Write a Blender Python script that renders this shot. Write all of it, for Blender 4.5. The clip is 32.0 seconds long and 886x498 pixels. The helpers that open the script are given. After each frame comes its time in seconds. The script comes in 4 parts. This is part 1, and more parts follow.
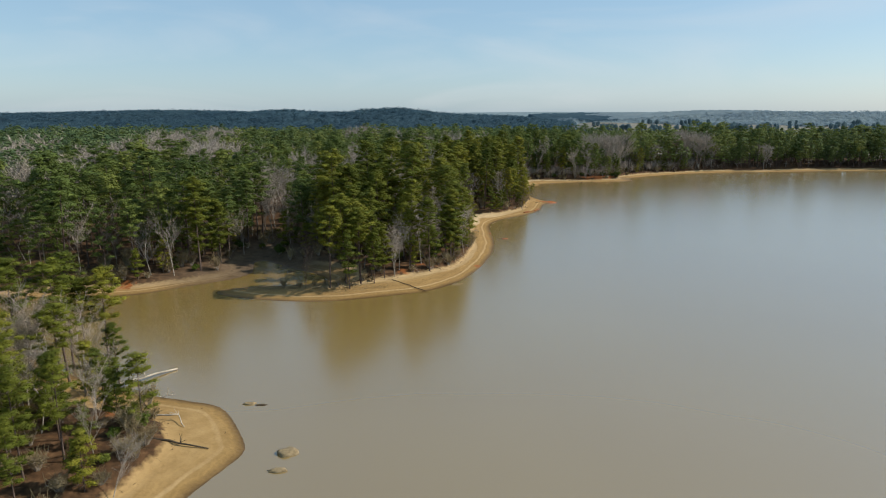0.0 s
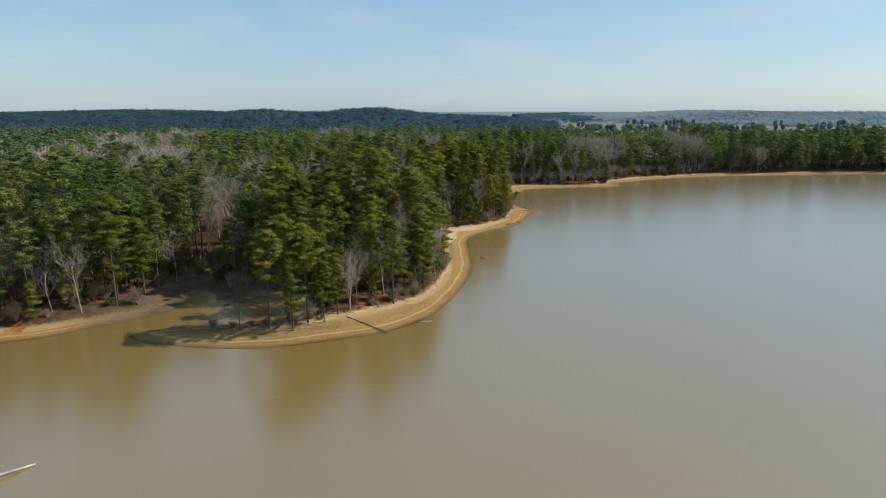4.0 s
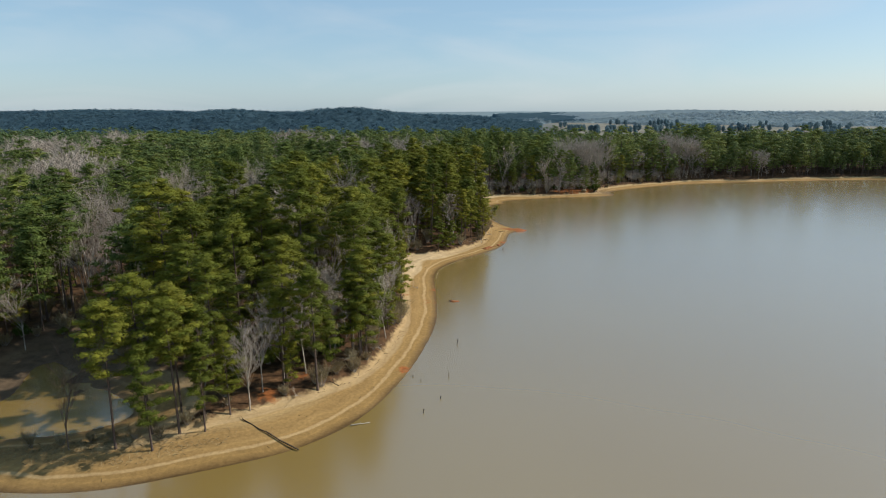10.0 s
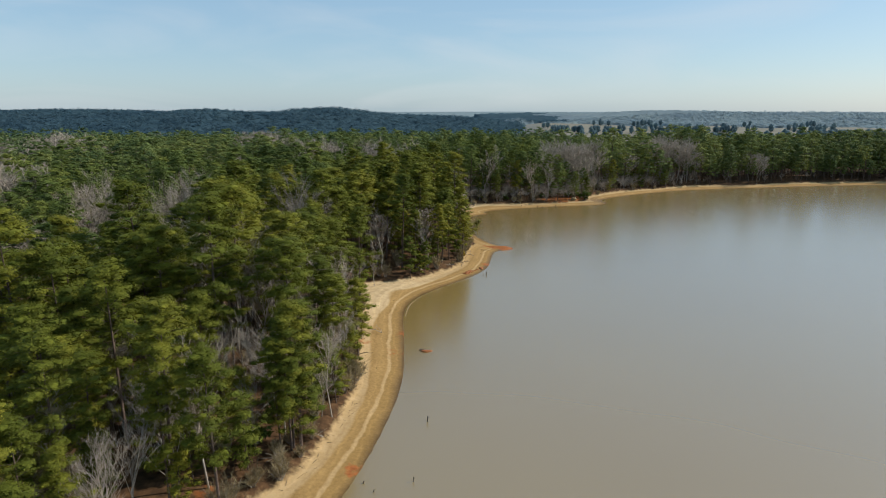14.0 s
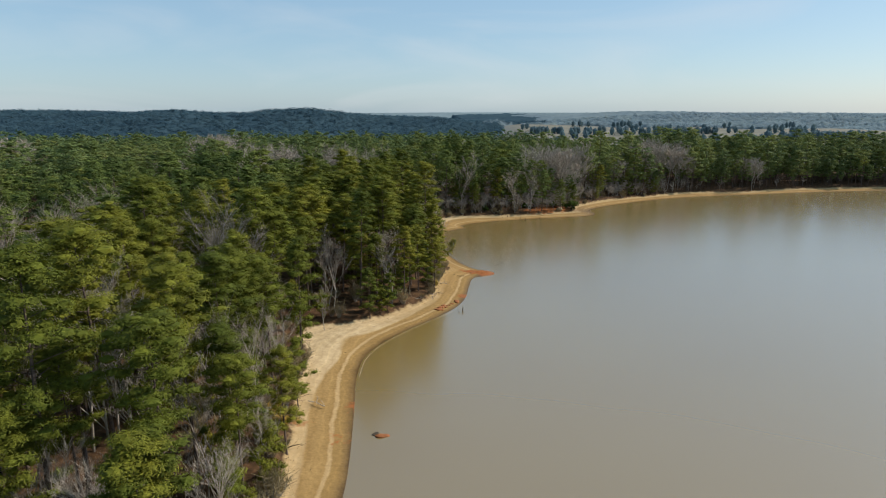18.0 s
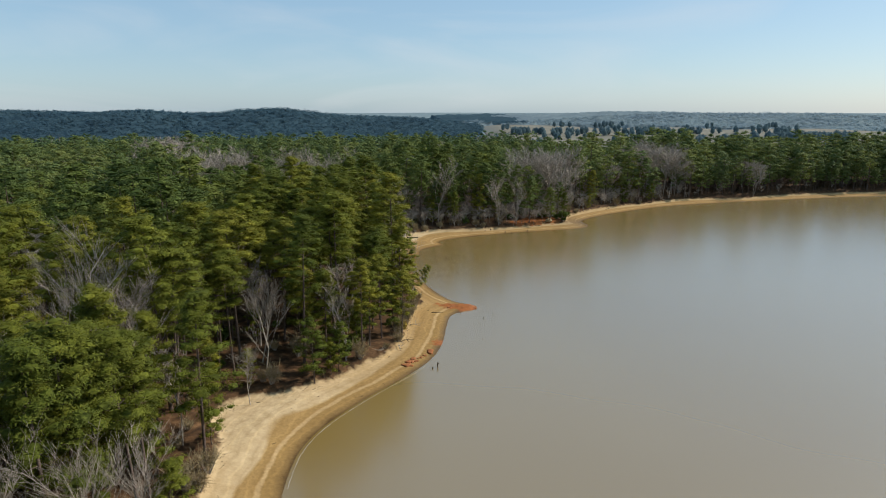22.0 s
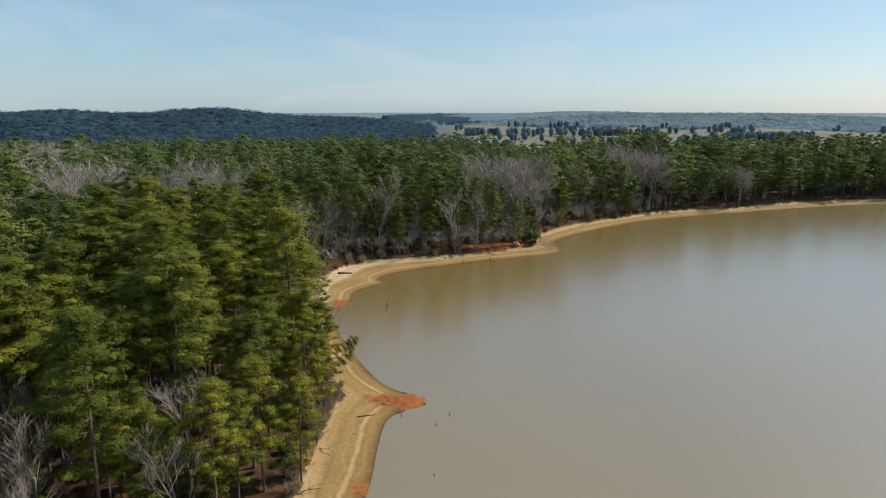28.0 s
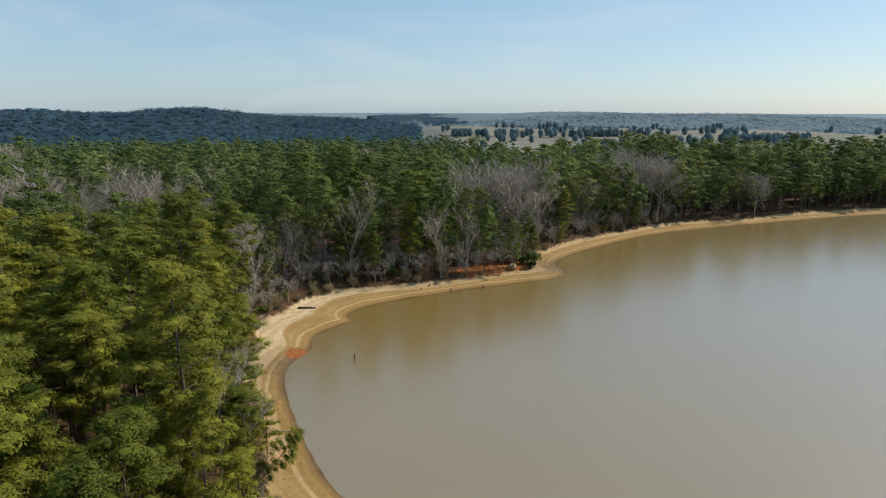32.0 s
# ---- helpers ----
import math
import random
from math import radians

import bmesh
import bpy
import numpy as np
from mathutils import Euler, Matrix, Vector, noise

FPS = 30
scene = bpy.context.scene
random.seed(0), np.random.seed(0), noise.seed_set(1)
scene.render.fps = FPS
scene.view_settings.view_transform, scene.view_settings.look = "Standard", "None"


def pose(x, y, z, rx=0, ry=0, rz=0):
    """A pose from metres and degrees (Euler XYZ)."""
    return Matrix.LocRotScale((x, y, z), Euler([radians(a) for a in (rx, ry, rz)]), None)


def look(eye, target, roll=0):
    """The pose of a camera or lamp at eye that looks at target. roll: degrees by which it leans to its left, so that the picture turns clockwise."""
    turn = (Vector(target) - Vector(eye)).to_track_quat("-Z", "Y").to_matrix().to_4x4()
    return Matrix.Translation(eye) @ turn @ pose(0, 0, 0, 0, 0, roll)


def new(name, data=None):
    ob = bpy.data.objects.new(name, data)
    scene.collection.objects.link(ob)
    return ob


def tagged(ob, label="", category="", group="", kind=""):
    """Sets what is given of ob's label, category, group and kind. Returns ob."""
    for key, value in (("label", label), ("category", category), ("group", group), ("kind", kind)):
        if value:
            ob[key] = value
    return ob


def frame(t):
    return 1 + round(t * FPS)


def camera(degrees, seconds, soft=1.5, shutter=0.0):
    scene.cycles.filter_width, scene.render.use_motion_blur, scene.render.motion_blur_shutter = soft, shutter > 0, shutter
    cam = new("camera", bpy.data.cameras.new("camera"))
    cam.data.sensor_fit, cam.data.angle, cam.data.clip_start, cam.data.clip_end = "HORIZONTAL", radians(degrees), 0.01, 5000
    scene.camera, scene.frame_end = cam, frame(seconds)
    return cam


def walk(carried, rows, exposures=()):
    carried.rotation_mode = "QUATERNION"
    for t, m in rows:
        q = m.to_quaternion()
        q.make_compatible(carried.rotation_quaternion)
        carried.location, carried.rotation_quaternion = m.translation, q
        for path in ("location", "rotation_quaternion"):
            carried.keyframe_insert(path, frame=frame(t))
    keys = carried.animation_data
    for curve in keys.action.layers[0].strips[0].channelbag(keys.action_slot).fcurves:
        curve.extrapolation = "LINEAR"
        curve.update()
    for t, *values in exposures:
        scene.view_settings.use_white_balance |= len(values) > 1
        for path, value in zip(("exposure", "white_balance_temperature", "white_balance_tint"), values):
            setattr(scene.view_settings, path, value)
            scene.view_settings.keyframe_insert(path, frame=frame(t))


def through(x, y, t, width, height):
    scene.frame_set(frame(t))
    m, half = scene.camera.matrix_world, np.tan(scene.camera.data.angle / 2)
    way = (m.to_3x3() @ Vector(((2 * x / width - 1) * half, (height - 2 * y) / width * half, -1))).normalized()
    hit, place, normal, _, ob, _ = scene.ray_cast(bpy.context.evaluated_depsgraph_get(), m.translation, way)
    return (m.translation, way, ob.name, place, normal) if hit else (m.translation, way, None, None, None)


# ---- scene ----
cam = camera(72.3, 32.0, soft=1.05)
PATH = [
    (0, (-4.077, 17.409, 35.695), (-4.101, 19.359, 35.251), -0.1),
    (1, (-3.364, 23.215, 35.751), (-3.383, 25.165, 35.307), -0.0),
    (2, (-2.7, 28.873, 35.84), (-2.713, 30.823, 35.395), -0.0),
    (3, (-1.865, 34.322, 36.021), (-1.871, 36.273, 35.578), -0.1),
    (3.5, (-1.361, 36.959, 36.073), (-1.351, 38.909, 35.628), -0.1),
    (5.5, (0.603, 47.802, 36.313), (0.652, 49.751, 35.867), -0.1),
    (6, (0.995, 50.537, 36.351), (1.047, 52.485, 35.905), -0.1),
    (7, (1.973, 56.365, 36.44), (2.031, 58.314, 35.994), -0.0),
    (8, (2.83, 62.38, 36.394), (2.895, 64.328, 35.948), -0.1),
    (9, (3.654, 68.475, 36.35), (3.728, 70.424, 35.905), -0.1),
    (10, (4.423, 74.475, 36.373), (4.508, 76.423, 35.927), -0.1),
    (11, (5.277, 80.542, 36.444), (5.372, 82.49, 35.998), -0.1),
    (12, (5.998, 86.81, 36.532), (6.107, 88.757, 36.087), -0.0),
    (13, (6.855, 92.907, 36.577), (6.976, 94.853, 36.132), -0.0),
    (14, (7.629, 98.831, 36.611), (7.772, 100.775, 36.165), -0.0),
    (14.5, (8.017, 101.839, 36.67), (8.172, 103.782, 36.226), -0.1),
    (16.5, (10.18, 113.803, 37.007), (10.375, 115.744, 36.563), -0.0),
    (17, (10.645, 116.817, 37.031), (10.846, 118.757, 36.588), -0.0),
    (18, (11.692, 122.828, 36.974), (11.903, 124.767, 36.53), -0.0),
    (19, (12.748, 129.016, 36.938), (12.97, 130.954, 36.494), -0.0),
    (20, (13.809, 135.309, 36.841), (14.044, 137.245, 36.397), -0.0),
    (21, (14.997, 141.951, 36.719), (15.244, 143.886, 36.276), -0.0),
    (21.5, (15.588, 145.359, 36.67), (15.843, 147.293, 36.227), -0.0),
    (22, (16.298, 148.825, 36.64), (16.573, 150.756, 36.197), -0.0),
    (22.5, (17.097, 152.245, 36.582), (17.397, 154.172, 36.139), 0.0),
    (23, (17.856, 155.622, 36.526), (18.177, 157.546, 36.083), 0.0),
    (24, (19.212, 162.321, 36.413), (19.57, 164.238, 35.969), 0.0),
    (25, (20.581, 168.953, 36.427), (20.972, 170.864, 35.983), 0.0),
    (25.5, (21.266, 172.102, 36.446), (21.664, 174.011, 36.003), 0.0),
    (27.5, (24.207, 183.872, 36.511), (24.622, 185.777, 36.067), 0.0),
    (28, (24.929, 186.753, 36.509), (25.349, 188.657, 36.066), 0.0),
    (29, (26.443, 192.578, 36.515), (26.875, 194.48, 36.073), 0.0),
    (30, (27.978, 198.576, 36.469), (28.419, 200.476, 36.028), 0.1),
    (31, (29.389, 204.704, 36.425), (29.842, 206.602, 35.982), 0.1),
    (32, (30.914, 210.617, 36.356), (31.376, 212.512, 35.914), 0.1),
]
walk(cam, [(t, look(eye, target, roll)) for t, eye, target, roll in PATH])

# ---- world, sun, exposure ----
SUN_AZ = radians(8)       # from +x towards +y
SUN_EL = radians(38)
world = bpy.data.worlds.new("sky")
scene.world = world
world.use_nodes = True
wn = world.node_tree.nodes
sky = wn.new("ShaderNodeTexSky")
sky.sky_type = "NISHITA"
sky.sun_disc = False
sky.sun_elevation = SUN_EL
sky.sun_rotation = radians(90) - SUN_AZ
sky.altitude = 200
sky.air_density = 1.0
sky.dust_density = 0.7
sky.ozone_density = 1.0
wn["Background"].inputs["Strength"].default_value = 0.117
veil = wn.new("ShaderNodeMix")
veil.data_type = "RGBA"
veil.inputs["Factor"].default_value = 0.48
veil.inputs["B"].default_value = (2.8, 4.85, 6.75, 1)
world.node_tree.links.new(sky.outputs[0], veil.inputs["A"])
# faint streaks of cirrus
coord = wn.new("ShaderNodeTexCoord")
stretch = wn.new("ShaderNodeMapping")
stretch.inputs["Scale"].default_value = (2.2, 1.0, 9.0)
stretch.inputs["Rotation"].default_value = (0.25, 0.12, 0.5)
streak = wn.new("ShaderNodeTexNoise")
streak.inputs["Scale"].default_value = 1.4
streak.inputs["Detail"].default_value = 6
streak.inputs["Distortion"].default_value = 0.8
thin = wn.new("ShaderNodeMapRange")
thin.inputs["From Min"].default_value = 0.48
thin.inputs["From Max"].default_value = 0.85
thin.inputs["To Max"].default_value = 0.35
cirrus = wn.new("ShaderNodeMix")
cirrus.data_type = "RGBA"
cirrus.inputs["B"].default_value = (6.3, 6.5, 6.7, 1)
for a, b in ((coord.outputs["Generated"], stretch.inputs["Vector"]), (stretch.outputs["Vector"], streak.inputs["Vector"]), (streak.outputs["Fac"], thin.inputs["Value"]),
             (thin.outputs["Result"], cirrus.inputs["Factor"]), (veil.outputs["Result"], cirrus.inputs["A"]), (cirrus.outputs["Result"], wn["Background"].inputs["Color"])):
    world.node_tree.links.new(a, b)
sun = new("sun", bpy.data.lights.new("sun", "SUN"))
sun.data.energy, sun.data.angle, sun.data.color = 4.7, radians(0.6), (1.0, 0.94, 0.85)
sun_dir = Vector((math.cos(SUN_EL) * math.cos(SUN_AZ), math.cos(SUN_EL) * math.sin(SUN_AZ), math.sin(SUN_EL)))
sun.matrix_world = look(sun_dir * 300, (0, 0, 0))
scene.view_settings.exposure = 0.0



# ---- materials ----
class Mat:
    """A small wrapper to write node materials in a few lines."""

    def __init__(self, name, rough=0.9, spec=0.2):
        self.m = bpy.data.materials.new(name)
        self.m.use_nodes = True
        self.t = self.m.node_tree
        self.b = self.t.nodes["Principled BSDF"]
        self.b.inputs["Roughness"].default_value = rough
        self.b.inputs["Specular IOR Level"].default_value = spec

    def node(self, kind, **kw):
        n = self.t.nodes.new(kind)
        for k, v in kw.items():
            n.inputs[k.replace("_", " ")].default_value = v
        return n

    def link(self, a, b):
        self.t.links.new(a, b)

    def coord(self):
        return self.node("ShaderNodeTexCoord").outputs["Object"]

    def world_pos(self):
        return self.node("ShaderNodeNewGeometry").outputs["Position"]

    def noise(self, scale, detail=4, vec=None, rough=0.55):
        n = self.node("ShaderNodeTexNoise", Scale=scale, Detail=detail, Roughness=rough)
        self.link(vec if vec is not None else self.world_pos(), n.inputs["Vector"])
        return n.outputs["Fac"]

    def ramp(self, fac, *stops):
        r = self.node("ShaderNodeValToRGB")
        e = r.color_ramp.elements
        while len(e) < len(stops):
            e.new(0.5)
        for el, (p, c) in zip(e, stops):
            el.position, el.color = p, (*c, 1) if len(c) == 3 else c
        self.link(fac, r.inputs["Fac"])
        return r.outputs["Color"]

    def mix(self, fac, a, b, mode="MIX"):
        n = self.t.nodes.new("ShaderNodeMix")
        n.data_type, n.blend_type = "RGBA", mode
        for sock, v in ((n.inputs["Factor"], fac), (n.inputs["A"], a), (n.inputs["B"], b)):
            if sock.name == "Factor" and isinstance(v, (int, float)):
                sock.default_value = v
            elif isinstance(v, tuple):
                sock.default_value = (*v, 1)
            else:
                self.link(v, sock)
        return n.outputs["Result"]

    def math(self, op, a, b=0.0, clamp=False):
        n = self.t.nodes.new("ShaderNodeMath")
        n.operation, n.use_clamp = op, clamp
        for sock, v in zip(n.inputs, (a, b)):
            if isinstance(v, (int, float)):
                sock.default_value = v
            else:
                self.link(v, sock)
        return n.outputs[0]

    def attr(self, name):
        n = self.t.nodes.new("ShaderNodeAttribute")
        n.attribute_name = name
        return n.outputs["Fac"]

    def rand(self):
        return self.node("ShaderNodeObjectInfo").outputs["Random"]

    def island(self):
        return self.node("ShaderNodeNewGeometry").outputs["Random Per Island"]

    def bump(self, height, strength=0.3, dist=0.1):
        n = self.node("ShaderNodeBump", Strength=strength, Distance=dist)
        self.link(height, n.inputs["Height"])
        self.link(n.outputs["Normal"], self.b.inputs["Normal"])

    def color(self, c):
        if isinstance(c, tuple):
            self.b.inputs["Base Color"].default_value = (*c, 1)
        else:
            self.link(c, self.b.inputs["Base Color"])
        return self


def foliage(name, dark, mid, light, per_object=True, through=0.24):
    """Needles or leaves: tinted tree by tree and tuft by tuft, letting some light through."""
    m = Mat(name, 0.75, 0.15)
    tree = m.rand() if per_object else m.attr("tint")
    tree_c = m.ramp(tree, (0.0, dark), (0.5, mid), (1.0, light))
    lo, hi = (0.68, 1.32) if per_object else (0.8, 1.2)
    fine = m.ramp(m.island(), (0.0, (lo, lo, lo)), (1.0, (hi, hi, hi * 0.95)))
    col = m.mix(1.0, tree_c, fine, "MULTIPLY")
    broad = m.ramp(m.noise(0.55, 3), (0.3, (0.78, 0.82, 0.8)), (0.7, (1.2, 1.17, 1.0)))
    col = m.mix(1.0, col, broad, "MULTIPLY")
    m.color(col)
    tr = m.node("ShaderNodeBsdfTranslucent")
    m.link(m.mix(1.0, col, (1.3, 1.2, 0.55), "MULTIPLY"), tr.inputs["Color"])
    mx = m.node("ShaderNodeMixShader", Fac=through)
    m.link(m.b.outputs[0], mx.inputs[1])
    m.link(tr.outputs[0], mx.inputs[2])
    m.link(mx.outputs[0], m.t.nodes["Material Output"].inputs["Surface"])
    return m.m


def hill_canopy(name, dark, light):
    """Wooded hills a kilometre off: crown by crown and stand by stand uneven, with blue distance haze painted into the
    colour.
    """
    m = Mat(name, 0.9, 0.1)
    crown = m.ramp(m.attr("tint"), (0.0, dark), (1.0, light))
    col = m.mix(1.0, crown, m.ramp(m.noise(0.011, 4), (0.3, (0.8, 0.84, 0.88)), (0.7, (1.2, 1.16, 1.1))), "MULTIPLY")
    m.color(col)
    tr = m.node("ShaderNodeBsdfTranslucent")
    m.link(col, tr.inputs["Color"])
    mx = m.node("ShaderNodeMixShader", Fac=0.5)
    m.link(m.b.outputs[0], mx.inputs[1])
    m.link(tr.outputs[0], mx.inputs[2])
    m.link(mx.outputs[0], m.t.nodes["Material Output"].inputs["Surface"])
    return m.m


PINE_D, PINE_M, PINE_L = (0.082, 0.100, 0.015), (0.128, 0.139, 0.019), (0.190, 0.182, 0.025)
mat_needles = foliage("pine_needles", PINE_D, PINE_M, PINE_L)
# same pines behind the near ones: bluer needles, haze tinted into the colour
mat_needles_stuff = foliage("pine_needles_woods", (0.064, 0.092, 0.026), (0.100, 0.132, 0.034), (0.154, 0.176, 0.042), False)
mat_hazed_far_needles = foliage("hazed_far_needles", (0.060, 0.100, 0.048), (0.088, 0.130, 0.060), (0.124, 0.158, 0.066), False)
mat_hazed_bay_needles = foliage("hazed_bay_needles", (0.090, 0.128, 0.052), (0.134, 0.174, 0.066), (0.190, 0.216, 0.076), False, 0.34)
# blue in these canopies, palest in the third, is distance haze painted as base colour
mat_hazed_hill_pines = hill_canopy("hazed_hill_pine_canopy", (0.062, 0.120, 0.156), (0.080, 0.140, 0.174))
mat_hazed_grove = hill_canopy("hazed_grove_canopy", (0.125, 0.190, 0.212), (0.160, 0.226, 0.244))
mat_hazy_hill = hill_canopy("hill_hazy_canopy", (0.250, 0.325, 0.362), (0.300, 0.375, 0.408))
mat_shrub = foliage("evergreen_shrub_leaves", (0.05, 0.075, 0.015), (0.08, 0.11, 0.02), (0.13, 0.15, 0.03))
mat_yellow_shrub = foliage("yellowing_shrub_leaves", (0.24, 0.15, 0.03), (0.32, 0.20, 0.04), (0.36, 0.26, 0.06))
mat_brush = foliage("dry_brush_twigs", (0.20, 0.155, 0.095), (0.27, 0.215, 0.14), (0.33, 0.27, 0.185))


def bark(name, a, b, per_object=True):
    m = Mat(name, 0.95, 0.1)
    n = m.noise(9.0, 5)
    col = m.ramp(n, (0.3, a), (0.7, b))
    m.color(m.mix(1.0, col, m.ramp(m.noise(0.8, 2), (0.3, (0.7, 0.7, 0.7)), (0.7, (1.2, 1.2, 1.2))), "MULTIPLY"))
    m.bump(n, 0.6, 0.05)
    return m.m


mat_pine_bark = bark("pine_bark", (0.07, 0.05, 0.04), (0.17, 0.125, 0.10))
mat_grey_bark = bark("grey_hardwood_bark", (0.25, 0.212, 0.172), (0.45, 0.392, 0.325))
mat_twigs_stuff = bark("bare_twigs_woods", (0.28, 0.235, 0.19), (0.46, 0.395, 0.325))
mat_white_wood = bark("bleached_driftwood", (0.33, 0.28, 0.21), (0.55, 0.49, 0.40))
mat_log_wood = bark("brown_waterlogged_wood", (0.06, 0.042, 0.026), (0.15, 0.105, 0.065))
mat_dark_wood = bark("wet_dark_wood", (0.035, 0.028, 0.02), (0.10, 0.075, 0.05))


def stone(name, a, b):
    m = Mat(name, 0.85, 0.3)
    n = m.noise(3.0, 6)
    m.color(m.ramp(n, (0.3, a), (0.7, b)))
    m.bump(m.noise(7.0, 5), 0.5, 0.06)
    return m.m


mat_stone = stone("tan_boulder_stone", (0.17, 0.122, 0.06), (0.31, 0.23, 0.125))
mat_foam = stone("lake_foam", (0.4, 0.36, 0.28), (0.6, 0.55, 0.46))
mat_clay_stone = stone("red_clay_clods", (0.20, 0.068, 0.022), (0.36, 0.132, 0.045))


def ground_material():
    """Sand that turns from wet to dry away from the water, then leaf litter, red clay and pale field grass."""
    m = Mat("shore_ground", 0.95, 0.15)
    d = m.attr("shore")
    wob = m.math("MULTIPLY", m.math("SUBTRACT", m.noise(0.14, 3), 0.5), 1.3)
    fine = m.noise(2.2, 6)
    dd = m.math("ADD", m.math("ADD", d, wob), m.math("MULTIPLY", m.math("SUBTRACT", m.noise(1.6, 4), 0.5), 0.35))
    ds = m.math("DIVIDE", dd, 12.0, True)
    sand = m.ramp(ds, (0.0, (0.115, 0.070, 0.028)), (0.04, (0.215, 0.132, 0.050)), (0.10, (0.285, 0.175, 0.062)), (0.165, (0.305, 0.190, 0.070)),
                  (0.185, (0.485, 0.335, 0.165)), (0.205, (0.480, 0.330, 0.160)), (0.225, (0.320, 0.200, 0.076)), (0.34, (0.335, 0.212, 0.083)), (0.47, (0.330, 0.208, 0.081)), (0.56, (0.42, 0.285, 0.128)))
    sand = m.mix(1.0, sand, m.ramp(fine, (0.25, (0.80, 0.79, 0.77)), (0.75, (1.14, 1.14, 1.13))), "MULTIPLY")
    sand = m.mix(1.0, sand, m.ramp(m.noise(0.12, 3), (0.3, (0.86, 0.84, 0.80)), (0.7, (1.03, 1.02, 1.0))), "MULTIPLY")
    # pale dry sand along the foot of the bank, with darker drift lines in it
    wide = m.math("MULTIPLY", m.math("SUBTRACT", m.attr("dry"), 0.4, True), 3.0)
    back = m.math("MULTIPLY", m.math("ADD", m.math("ADD", m.attr("inland"), m.math("MULTIPLY", wob, 0.5)), m.math("ADD", wide, 1.05)), 4.0, True)
    dry = m.ramp(m.noise(0.9, 6), (0.3, (0.43, 0.31, 0.165)), (0.7, (0.60, 0.455, 0.27)))
    sand = m.mix(m.math("MULTIPLY", back, m.attr("dry")), sand, dry)
    drift = m.math("SINE", m.math("MULTIPLY", m.math("ADD", dd, m.math("MULTIPLY", m.noise(0.22, 5), 2.6)), 3.0))
    sand = m.mix(1.0, sand, m.ramp(m.math("ADD", m.math("MULTIPLY", drift, 0.5), 0.5), (0.0, (0.88, 0.865, 0.845)), (0.12, (0.97, 0.965, 0.96)), (0.9, (1.0, 1.0, 1.0)), (1.0, (1.12, 1.12, 1.11))), "MULTIPLY")
    sand = m.mix(m.attr("tan"), sand, m.ramp(m.noise(0.5, 5), (0.3, (0.27, 0.168, 0.064)), (0.7, (0.38, 0.25, 0.105))))
    litter = m.ramp(m.noise(0.9, 6), (0.3, (0.032, 0.019, 0.010)), (0.55, (0.090, 0.048, 0.022)), (0.75, (0.19, 0.105, 0.050)))
    inland = m.math("MULTIPLY", m.math("SUBTRACT", m.math("ADD", m.attr("inland"), m.math("MULTIPLY", wob, 0.7)), m.math("MULTIPLY", m.math("SUBTRACT", m.noise(1.2, 4), 0.5), -1.0)), 2.6, True)
    col = m.mix(inland, sand, litter)
    mud = m.ramp(m.noise(0.6, 5), (0.3, (0.075, 0.052, 0.032)), (0.7, (0.15, 0.105, 0.065)))
    col = m.mix(m.attr("mud"), col, mud)
    clay = m.ramp(m.noise(1.3, 5), (0.3, (0.20, 0.064, 0.018)), (0.7, (0.37, 0.130, 0.038)))
    clay_f = m.math("MULTIPLY", m.math("SUBTRACT", m.math("ADD", m.attr("clay"), m.math("MULTIPLY", m.math("SUBTRACT", m.noise(1.1, 5), 0.5), 1.1)), 0.35), 4.0, True)
    col = m.mix(clay_f, col, clay)
    grass = m.ramp(m.noise(0.02, 5), (0.3, (0.15, 0.14, 0.105)), (0.7, (0.22, 0.20, 0.155)))
    col = m.mix(m.attr("field"), col, grass)
    # far ground fades to pale blue-grey: haze put in as base colour
    col = m.mix(m.attr("far_haze"), col, m.ramp(m.noise(0.03, 4), (0.3, (0.13, 0.18, 0.195)), (0.7, (0.18, 0.23, 0.24))))
    m.color(col)
    m.link(m.ramp(m.math("DIVIDE", dd, 3.0, True), (0.0, (0.35,) * 3), (0.6, (0.95,) * 3)), m.b.inputs["Roughness"])
    m.bump(m.math("ADD", fine, m.noise(0.8, 3)), 0.5, 0.12)
    return m.m


def water_material():
    m = Mat("muddy_lake_water", 0.10, 0.5)
    m.b.inputs["IOR"].default_value = 2.2
    m.color(m.ramp(m.noise(0.012, 3), (0.3, (0.236, 0.150, 0.040)), (0.7, (0.262, 0.175, 0.052))))
    m.b.inputs["Roughness"].default_value = 0.26
    m.b.inputs["Coat Weight"].default_value = 0.85
    m.b.inputs["Coat Roughness"].default_value = 0.21
    m.b.inputs["Coat IOR"].default_value = 1.85
    return m.m


mat_ground = ground_material()
mat_water = water_material()

